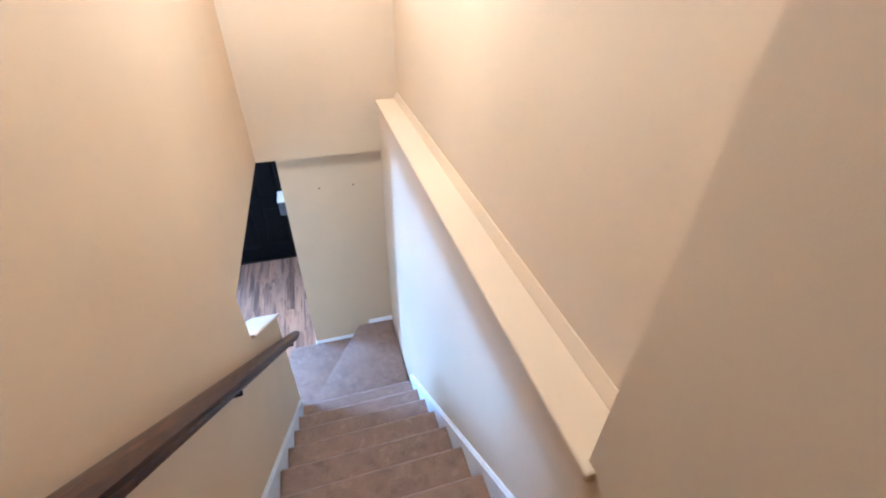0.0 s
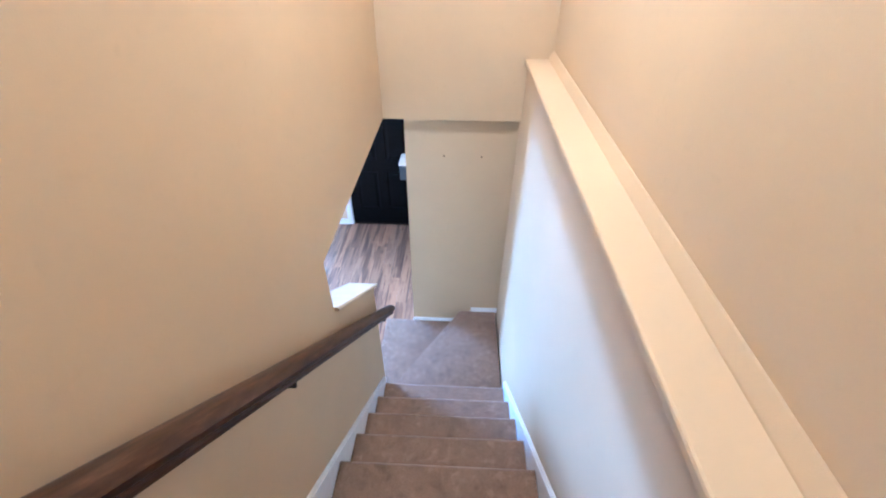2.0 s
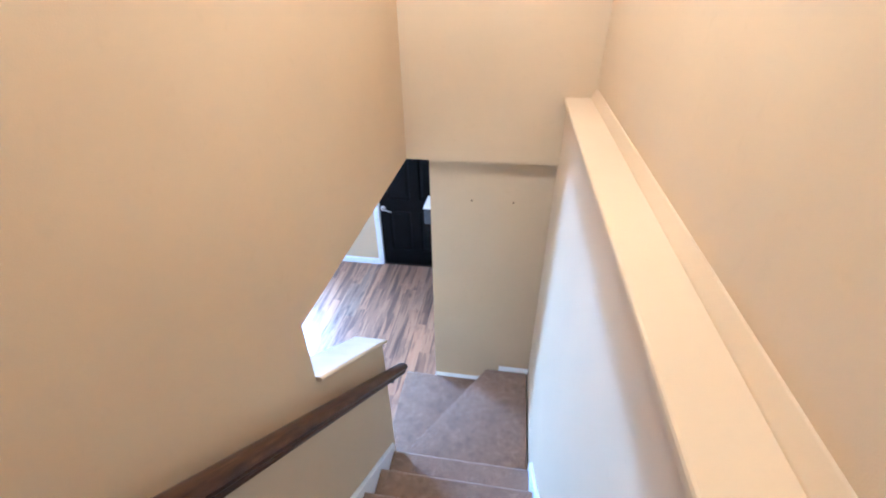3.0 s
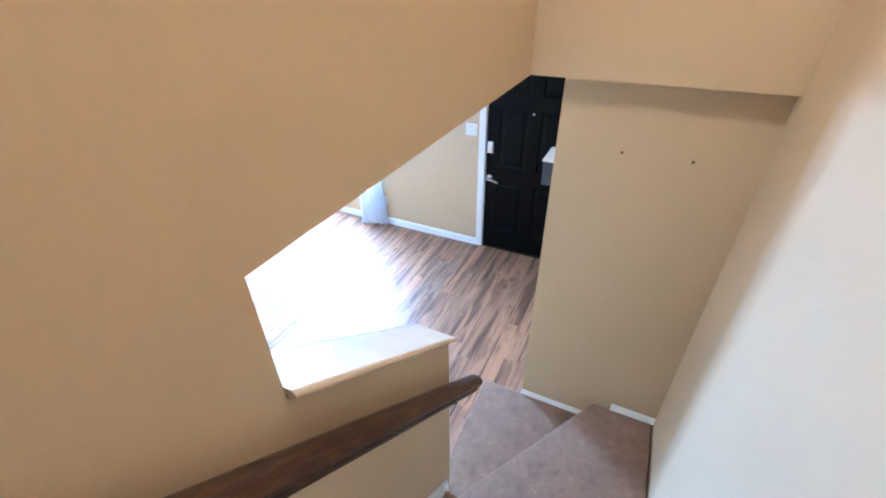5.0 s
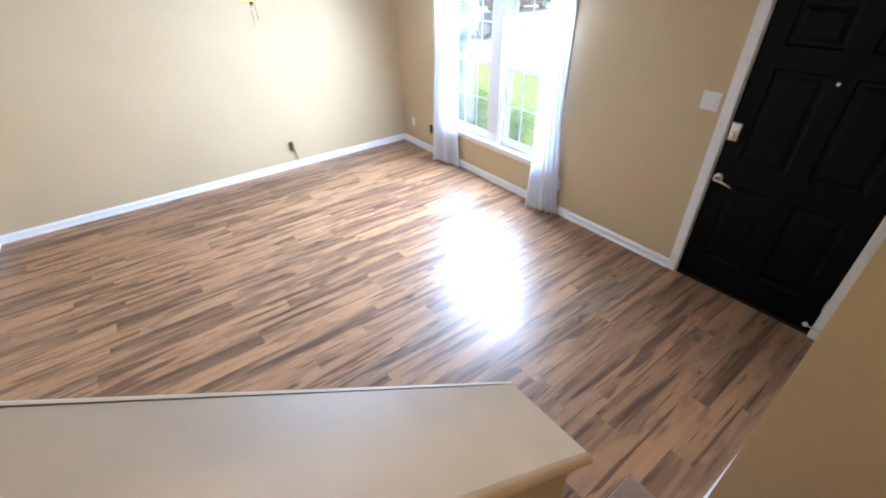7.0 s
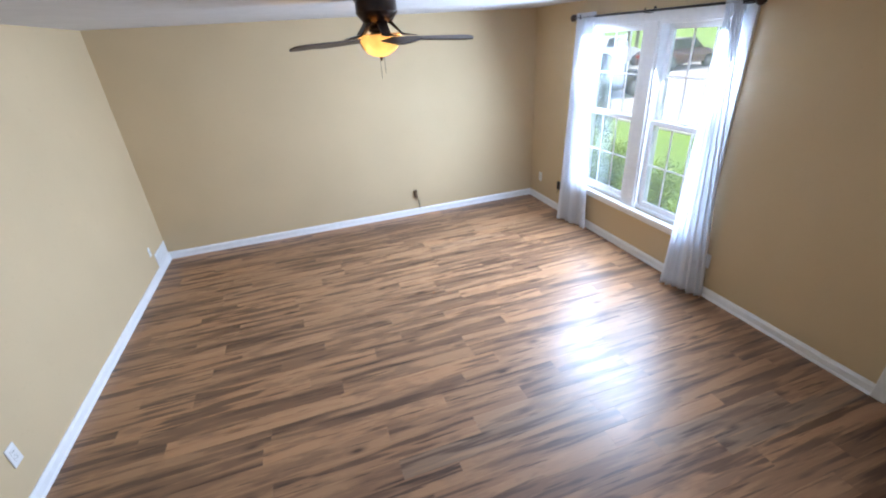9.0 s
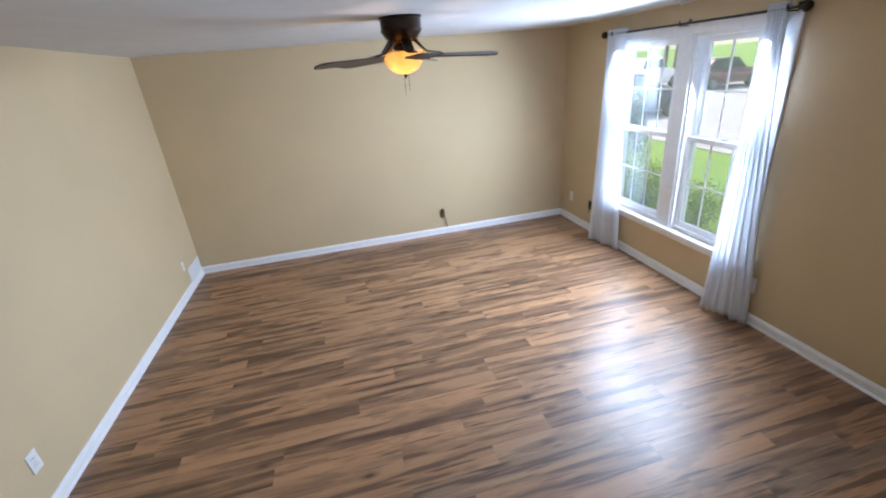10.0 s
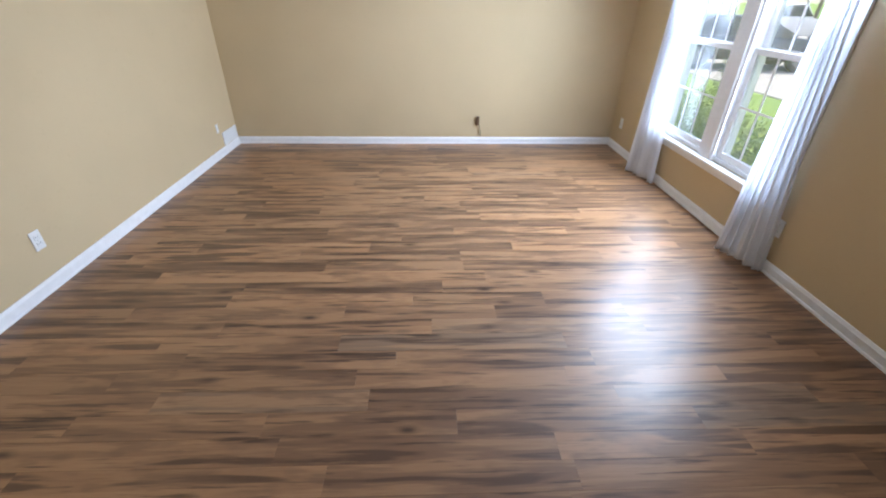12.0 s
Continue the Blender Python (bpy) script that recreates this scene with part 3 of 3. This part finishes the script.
# ---- ceiling fan ----
FX, FY = -3.97, 3.52
fan = thing("ceiling_fan", (FX, FY, ZC), "dark bronze five-blade ceiling fan with a lit amber bowl", "ceiling fan")
T = Matrix.Translation((FX, FY, 0))
part("motor_housing", turned([(0.132, ZC), (0.134, ZC - 0.012), (0.126, ZC - 0.016), (0.126, ZC - 0.07), (0.13, ZC - 0.075), (0.122, ZC - 0.09), (0.092, ZC - 0.128), (0.07, ZC - 0.134)], 40, True, T), BRONZE, fan, smooth=True)
part("switch_housing", turned([(0.055, ZC - 0.134), (0.048, ZC - 0.15), (0.062, ZC - 0.165), (0.062, ZC - 0.18), (0.045, ZC - 0.19)], 32, True, T), BRONZE, fan, smooth=True)
bowl = [(0.127, ZC - 0.196), (0.132, ZC - 0.202), (0.131, ZC - 0.222), (0.116, ZC - 0.266), (0.088, ZC - 0.300), (0.046, ZC - 0.322), (0.012, ZC - 0.328)]
part("bowl", turned(bowl, 40, False, T), AMBER, fan, "glowing amber glass bowl", True)
part("fitter", turned([(0.045, ZC - 0.188), (0.058, ZC - 0.192), (0.062, ZC - 0.197), (0.058, ZC - 0.203), (0.03, ZC - 0.205)], 32, True, T), BRONZE, fan, smooth=True)
part("finial", turned([(0.011, ZC - 0.326), (0.013, ZC - 0.334), (0.007, ZC - 0.344), (0.003, ZC - 0.352)], 16, True, T), BRONZE, fan, smooth=True)
for dx, dy, drop in ((0.01, -0.012, 0.455), (0.0, 0.018, 0.43)):
    part("pull_chain", rod((FX + dx, FY + dy, ZC - 0.316), (FX + dx, FY + dy, ZC - drop), 0.0015, 6), BRONZE, fan)
for k in range(5):
    m = T @ Matrix.Rotation(radians(FAN_TURN + 72 * k), 4, "Z")
    side = [(0.05, ZC - 0.126), (0.088, ZC - 0.128), (0.115, ZC - 0.160), (0.15, ZC - 0.198), (0.24, ZC - 0.213), (0.24, ZC - 0.2175), (0.145, ZC - 0.208), (0.098, ZC - 0.168), (0.072, ZC - 0.142), (0.05, ZC - 0.140)]
    part("blade_arm", placed(m, prism(side, "y", -0.03, 0.03, 0.003)), BRONZE, fan)
    pts = [(0.16, -0.042), (0.20, -0.048), (0.54, -0.066), (0.59, -0.052), (0.605, 0.0), (0.59, 0.052), (0.54, 0.066), (0.20, 0.048), (0.16, 0.042)]
    bl = prism(pts, "z", -0.004, 0.004, 0.002)
    bl.transform(m @ Matrix.Translation((0, 0, ZC - 0.222)) @ Matrix.Rotation(radians(2.5), 4, "Y") @ Matrix.Rotation(radians(11), 4, "X"))
    part("blade", bl, BLADE, fan, "dark walnut blade")

# ---- wall plates, vent, cable ----
def plate(name, at, normal, label, category, w=0.07, h=0.115, kind="outlet", group=""):
    """A cover plate on a wall; the normal points into the room."""
    ang = {"-y": 0, "+x": 90, "+y": 180, "-x": -90}[normal]
    m = Matrix.Translation(at) @ pose(0, 0, 0, 0, 0, ang)
    t = thing(name, at, label, category, group)
    BASE[t] = Vector((0, 0, 0))
    t.matrix_world = m
    part("cover", boxes((-w / 2, -0.006, -h / 2, w / 2, 0, h / 2), bev=0.003), PLASTIC, t)
    if kind == "outlet":
        for dz in (-0.0195, 0.0195):
            face = part("socket", boxes((-0.017, -0.0085, dz - 0.014, 0.017, -0.005, dz + 0.014), bev=0.003), PLASTIC, t)
            for dx in (-0.006, 0.006):
                part("slot", boxes((dx - 0.001, -0.0092, dz - 0.003, dx + 0.001, -0.0084, dz + 0.006)), DARK, face)
        part("screw", turned([(0.003, 0), (0.003, 0.0012)], 10, True, pose(0, -0.006, 0, 90, 0, 0)), NICKEL, t)
    elif kind == "switch":
        for dx in (-0.023, 0.023):
            part("rocker", boxes((dx - 0.0165, -0.011, -0.033, dx + 0.0165, -0.005, 0.033), bev=0.003), PLASTIC, t)
    else:
        part("jack", turned([(0.0055, 0), (0.0055, 0.01)], 10, True, pose(0, -0.006, 0, 90, 0, 0)), NICKEL, t)
    return t


plate("power_outlet", (-3.156, YN, 0.303), "-y", "white power outlet on the wall beside the curtain", "outlet", group="outlets")
plate("power_outlet", (-5.67, YN, 0.31), "-y", "white power outlet low on the front wall", "outlet", group="outlets")
plate("power_outlet", (-3.045, YS, 0.305), "+y", "white power outlet low on the long beige wall", "outlet", group="outlets")
plate("phone_plate", (-5.455, YS, 0.293), "+y", "small white blank wall plate above the vent", "wall plate", 0.045, 0.09, "jack")
plate("light_switch", (-2.047, YN, 1.310), "-y", "white two-rocker light switch beside the entry door", "light switch", 0.118, 0.118, "switch")

box = thing("cable_box", (-5.25, YN, 0.31), "open dark wall box with loose wires", "wall box")
part("rim", boxes((-5.275, YN - 0.012, 0.26, -5.22, YN, 0.36), bev=0.003), DARK, box)
part("wire", rod((-5.245, YN - 0.012, 0.29), (-5.235, YN - 0.03, 0.225), 0.003, 8), IRON, box)
jack = thing("cable_jack", (XB, 4.137, 0.275), "brown cable jack with a short dangling cable", "cable jack")
part("body", boxes((XB, 4.118, 0.225, XB + 0.03, 4.155, 0.325), bev=0.004), SCREW, jack)
curve_bm = merge(rod((XB + 0.02, 4.15, 0.24), (XB + 0.022, 4.168, 0.18), 0.004, 8), rod((XB + 0.022, 4.168, 0.18), (XB + 0.018, 4.176, 0.085), 0.004, 8))
part("cable", curve_bm, IRON, jack, "short black cable", True)
vent = thing("floor_register", (-5.73, YS, 0.1), "white metal wall register in the corner above the baseboard", "vent")
part("frame", boxes((-5.90, YS, 0.087, -5.54, YS + 0.008, 0.105), (-5.90, YS, 0.20, -5.54, YS + 0.008, 0.225), (-5.90, YS, 0.105, -5.875, YS + 0.008, 0.20), (-5.565, YS, 0.105, -5.54, YS + 0.008, 0.20), bev=0.002), PLASTIC, vent)
part("backing", boxes((-5.875, YS, 0.105, -5.565, YS + 0.002, 0.20)), PLASTIC, vent)
for k in range(6):
    z = 0.11 + 0.0148 * k
    part("slat", boxes((-5.873, YS + 0.002, z, -5.567, YS + 0.008, z + 0.008)), PLASTIC, vent)

chime = thing("door_chime", (XH, 4.1, 1.685), "grey door chime box with a white top on the hall wall", "door chime")
part("body", boxes((XH - 0.062, 4.0, 1.685, XH, 4.19, 1.812), bev=0.006), GREYBOX, chime)
part("cover_rim", boxes((XH - 0.068, 3.995, 1.812, XH, 4.195, 1.824), bev=0.004), PLASTIC, chime)

for x in (-0.588, -0.307):
    hole = thing("wall_screw", (x, YE, 1.935), "rusty screw stuck in the beige stair wall", "screw", "screws in the stair wall")
    part("head", turned([(0.007, 0), (0.007, 0.002), (0.003, 0.004)], 12, True, Matrix.Translation((x, YE, 1.935)) @ pose(0, 0, 0, 90, 0, 0)), SCREW, hole, smooth=True)

hook = thing("ceiling_hook", (-4.03, 5.6, ZC), "small white cup hook screwed into the ceiling", "hook")
part("shank", merge(rod((-4.03, 5.6, ZC), (-4.03, 5.6, ZC - 0.018), 0.002, 8), rod((-4.03, 5.6, ZC - 0.018), (-4.015, 5.6, ZC - 0.03), 0.002, 8), rod((-4.015, 5.6, ZC - 0.03), (-4.0, 5.6, ZC - 0.018), 0.002, 8)), PLASTIC, hook)
stop = thing("door_stop", (XH, 5.66, 0.13), "white rubber-tipped door stop on a short arm on the hall wall", "door stop")
part("base", rod((XH, 5.66, 0.13), (XH - 0.006, 5.66, 0.13), 0.016, 16), PLASTIC, stop, smooth=True)
part("arm", rod((XH - 0.005, 5.66, 0.13), (XH - 0.13, 5.66, 0.135), 0.005, 10), NICKEL, stop, smooth=True)
part("tip", turned([(0.003, -0.015), (0.011, -0.012), (0.015, -0.004), (0.015, 0.004), (0.011, 0.012), (0.003, 0.015)], 18, True, Matrix.Translation((XH - 0.14, 5.66, 0.138)) @ pose(0, 0, 0, 0, 90, 0)), PLASTIC, stop, "white rubber tip", True)

# ---- lamp over the stairs ----
lamp = thing("ceiling_lamp", (-0.66, 2.6, ZU), "round frosted glass ceiling lamp over the stairs, lit", "ceiling lamp")
part("canopy", turned([(0.09, 4.8), (0.09, 4.775), (0.05, 4.76)], 24, True, Matrix.Translation((-0.66, 2.6, 0))), BRONZE, lamp, smooth=True)
pane(part("globe", turned([(0.05, 4.76), (0.13, 4.72), (0.15, 4.66), (0.12, 4.60), (0.05, 4.57)], 28, True, Matrix.Translation((-0.66, 2.6, 0))), LAMPGLASS, lamp, smooth=True))

# ---- outside ----
def leafy(name, col_lo, col_hi):
    m, t, p = nodes_of(name)
    r = t.nodes.new("ShaderNodeNewGeometry").outputs["Random Per Island"]
    t.links.new(ramp(t, r, [(0.0, col_lo), (1.0, col_hi)]), p.inputs["Base Color"])
    p.inputs["Roughness"].default_value = 0.6
    p.inputs["Subsurface Weight"].default_value = 0.0
    return m


def lawn_mat():
    m, t, p = nodes_of("lawn_grass")
    n = noise_of(t, 0.6, 5)
    f = noise_of(t, 60, 3)
    c = mixed(t, ramp(t, n, [(0.3, (0.15, 0.27, 0.025)), (0.7, (0.21, 0.34, 0.045))]), (0.10, 0.19, 0.02), f)
    t.links.new(c, p.inputs["Base Color"])
    p.inputs["Roughness"].default_value = 0.9
    bump(t, p, f, 0.8, 0.03)
    return m


LAWN = lawn_mat()
CONCRETE = plain("pale_concrete", (0.33, 0.325, 0.31), 0.85, vary=0.12, scale=0.8, bumps=0.3, bscale=40)
BARK = plain("grey_brown_bark", (0.16, 0.12, 0.09), 0.9, vary=0.3, scale=14, bumps=0.8, bscale=30)
LEAF = leafy("tree_leaves", (0.035, 0.075, 0.015), (0.10, 0.16, 0.03))
SHRUB = leafy("shrub_leaves", (0.10, 0.20, 0.012), (0.30, 0.42, 0.04))
RUBBER = plain("tyre_rubber", (0.02, 0.02, 0.02), 0.8)
ALLOY = plain("wheel_alloy", (0.22, 0.22, 0.23), 0.4, 0.6)
CARGLASS = plain("tinted_car_glass", (0.02, 0.025, 0.03), 0.06, vary=0.02)
GZ = -0.32

solid("ground", boxes((-400, YN + 0.151, GZ - 0.5, 400, 900, GZ)), LAWN, "green lawn in front of the house", "lawn", kind="structure")
solid("driveway", boxes((-60, 11.4, GZ - 0.1, 30, 27.0, GZ + 0.02), bev=0.01), CONCRETE, "pale concrete parking court beyond the lawn", "driveway", kind="structure")
solid("kerb", boxes((-60, 11.2, GZ - 0.1, 30, 11.38, GZ + 0.04), bev=0.02), CONCRETE, "pale concrete kerb along the lawn", "kerb", kind="structure")


def leaf_cloud(centres, count, size, rnd):
    """Small leaves strewn over the shells of overlapping clumps."""
    v, f = [], []
    for _ in range(count):
        c, r = rnd.choice(centres)
        d = Vector((rnd.gauss(0, 1), rnd.gauss(0, 1), rnd.gauss(0, 0.8))).normalized()
        p = Vector(c) + d * r * rnd.uniform(0.55, 1.08)
        a = Vector((rnd.gauss(0, 1), rnd.gauss(0, 1), rnd.gauss(0, 1))).normalized()
        b = a.cross(d if abs(a.dot(d)) < 0.95 else Vector((0, 0, 1))).normalized()
        s = size * rnd.uniform(0.6, 1.3)
        k = len(v)
        v += [tuple(p - a * s), tuple(p - b * s * 0.45), tuple(p + a * s), tuple(p + b * s * 0.45)]
        f.append((k, k + 1, k + 2, k + 3))
    return v, f


def foliage(name, centres, count, size, rnd, material, parent):
    v, f = leaf_cloud(centres, count, size, rnd)
    me = bpy.data.meshes.new(name)
    me.from_pydata([tuple(Vector(p) - BASE[parent]) for p in v], [], f)
    me.materials.append(material)
    ob = new(name, me)
    ob.parent = parent
    return ob


def tree(x, y, h, spread, seed, trunk_r=0.16, leaves=8000):
    rnd = random.Random(seed)
    t = thing("tree", (x, y, GZ), "leafy green deciduous tree with a grey-brown trunk", "tree", "trees beyond the driveway")
    limbs = [rod((x, y, GZ - 0.05), (x + 0.1, y, GZ + h * 0.45), trunk_r, 12, trunk_r * 0.6)]
    centres = []
    for k in range(8):
        a = 2 * math.pi * k / 8 + rnd.uniform(-0.3, 0.3)
        r = spread * rnd.uniform(0.4, 0.75)
        tip = (x + r * math.cos(a), y + r * math.sin(a), GZ + h * rnd.uniform(0.55, 0.85))
        limbs.append(rod((x + 0.08, y, GZ + h * rnd.uniform(0.3, 0.45)), tip, trunk_r * 0.4, 8, trunk_r * 0.12))
        centres.append((tip, spread * rnd.uniform(0.32, 0.5)))
    centres.append(((x, y, GZ + h * 0.88), spread * 0.5))
    part("trunk", merge(*limbs), BARK, t, smooth=True)
    foliage("crown", centres, leaves, 0.15, rnd, LEAF, t)


def shrub(x, y, r, h, seed):
    rnd = random.Random(seed)
    t = thing("shrub", (x, y, GZ), "rounded bright green shrub under the window", "shrub", "shrubs under the window")
    centres = [((x + rnd.uniform(-0.5, 0.5) * r, y + rnd.uniform(-0.5, 0.5) * r, GZ + h * rnd.uniform(0.35, 0.75)), r * rnd.uniform(0.45, 0.65)) for _ in range(7)]
    part("stems", merge(*[rod((x + rnd.uniform(-.05, .05), y + rnd.uniform(-.05, .05), GZ - 0.02), c, 0.012, 6, 0.005) for c, _ in centres]), BARK, t)
    foliage("leaves", centres, 6500, 0.022, rnd, SHRUB, t)


for k, (x, y, r, h) in enumerate(((-5.0, 7.0, 0.5, 0.75), (-6.1, 7.25, 0.55, 0.8), (-7.3, 7.4, 0.55, 0.7), (-4.0, 6.9, 0.45, 0.62))):
    shrub(x, y, r, h, 20 + k)
for k, (x, y, h, sp) in enumerate(((-26, 33, 8, 3.6), (-33, 31, 9, 4.0), (-20, 36, 8.5, 3.8), (-40, 36, 9, 4.2), (-47, 33, 8, 4), (-30, 41, 10, 4.5), (-13, 38, 9, 4))):
    tree(x, y, h, sp, 40 + k)


def car(x, y, turn, paint, label, tall=0.0, bed=False):
    """A parked vehicle; its length runs along its own x."""
    base = thing("pickup_truck" if bed else "car", (x, y, GZ + 0.02), label, "truck" if bed else "car", "parked vehicles")
    BASE[base] = Vector((0, 0, 0))
    base.matrix_world = Matrix.Translation((x, y, GZ + 0.02)) @ pose(0, 0, 0, 0, 0, turn)
    h = 0.95 + tall * 0.4
    low = [(-2.25, 0.28), (2.2, 0.26), (2.28, 0.5), (2.2, 0.72), (1.2, h - 0.04), (-1.9 if not bed else -2.2, h), (-2.25, h - 0.1)]
    part("body", prism(low, "y", -0.88, 0.88, 0.06), paint, base, smooth=True)
    if bed:
        roof = [(1.0, h - 0.05), (0.45, h + 0.62), (-0.75, h + 0.62), (-0.95, h - 0.05)]
    else:
        roof = [(1.1, h - 0.06), (0.35, h + 0.50 + tall * 0.2), (-1.2 - tall * 0.5, h + 0.50 + tall * 0.2), (-1.95, h - 0.06)]
    part("cabin", prism(roof, "y", -0.76, 0.76, 0.07), paint, base, smooth=True)
    cx, cz = sum(p[0] for p in roof) / 4, h + 0.27 + tall * 0.1
    win = [(cx + (px - cx) * 0.86, cz + (pz - cz) * 0.74) for px, pz in roof]
    part("side_window", prism(win, "y", -0.775, 0.775, 0.01), CARGLASS, base, "dark tinted glass")
    ws = [(roof[0][0] + 0.012, roof[0][1] + 0.1), (roof[1][0] + 0.035, roof[1][1] - 0.08), (roof[1][0] - 0.1, roof[1][1] - 0.08), (roof[0][0] - 0.1, roof[0][1] + 0.1)]
    part("windscreen", prism(ws, "y", -0.66, 0.66, 0.01), CARGLASS, base, "dark tinted glass")
    for wx in (-1.4, 1.38):
        for wy in (-0.80, 0.80):
            m = Matrix.Translation((wx, wy, 0.32)) @ pose(0, 0, 0, 90, 0, 0)
            wheel = part("wheel", turned([(0.20, -0.1), (0.30, -0.11), (0.335, -0.08), (0.335, 0.08), (0.30, 0.11), (0.20, 0.1)], 28, True, m), RUBBER, base, smooth=True)
            part("rim", turned([(0.2, -0.108), (0.15, -0.113), (0.04, -0.113), (0.04, 0.113), (0.15, 0.113), (0.2, 0.108)], 24, True, m), ALLOY, wheel, smooth=True)
    for wy in (-0.62, 0.62):
        part("headlight", boxes((2.17, wy - 0.17, 0.56, 2.27, wy + 0.17, 0.68), bev=0.02), PLASTIC, base)
        part("tail_light", boxes((-2.28, wy - 0.15, 0.62, -2.2, wy + 0.15, 0.76), bev=0.02), plain_red, base)


plain_red = plain("red_lens", (0.35, 0.01, 0.01), 0.2)
rnd_cone = random.Random(5)
cone = thing("evergreen_shrub", (-8.6, 8.9, GZ), "slim grey-green evergreen shrub on the lawn", "shrub")
part("stem", rod((-8.6, 8.9, GZ - 0.02), (-8.6, 8.9, GZ + 1.2), 0.03, 8, 0.01), BARK, cone)
foliage("needles", [((-8.6, 8.9, GZ + 0.2 + 0.18 * k), 0.34 - 0.035 * k) for k in range(8)], 2600, 0.03, rnd_cone, LEAF, cone)
car(-15.17, 13.39, 75, plain("dark_grey_car_paint", (0.03, 0.033, 0.04), 0.2, 0.3, vary=0.05, coat=0.6), "dark grey sedan parked on the concrete court")
car(-21.15, 23.5, 96, plain("maroon_car_paint", (0.09, 0.014, 0.018), 0.25, 0.2, vary=0.05, coat=0.6), "maroon sport utility vehicle parked across the court", 0.1)
car(-25.3, 22.2, 90, plain("white_car_paint", (0.75, 0.75, 0.75), 0.25, vary=0.03, coat=0.5), "white pickup truck parked across the court", 0.4, True)

# ---- floor planks ----
random.seed(4)
PW = 0.12
bm = bmesh.new()
w, d = PW / 2 - 0.0001, 0.0003
lo = [bm.verts.new(p) for p in ((-w, -0.5, -0.006), (w, -0.5, -0.006), (w, 0.5, -0.006), (-w, 0.5, -0.006))]
mid = [bm.verts.new((v.co.x, v.co.y, -0.0012)) for v in lo]
top = [bm.verts.new((math.copysign(w - d, v.co.x), v.co.y, 0)) for v in lo]
for a, b in ((lo, mid), (mid, top)):
    for i in range(4):
        bm.faces.new((a[i], a[(i + 1) % 4], b[(i + 1) % 4], b[i]))
bm.faces.new(top)
plank_mesh = mesh_of("plank", bm, PLANK)
x = XB + PW / 2
while x < XH:
    ylo = YS if x < XL0 else 3.0
    y = ylo - random.uniform(0.0, 0.9)
    while y < YN + 0.1:
        L = random.uniform(0.75, 1.22)
        a, b = max(y, ylo), min(y + L, YN + 0.12)
        if b - a > 0.03:
            p = new("plank", plank_mesh)
            p.parent = floor
            p.location = (x, (a + b) / 2, 0)
            p.scale = (1, b - a - 0.0003, 1)
        y += L
    x += PW
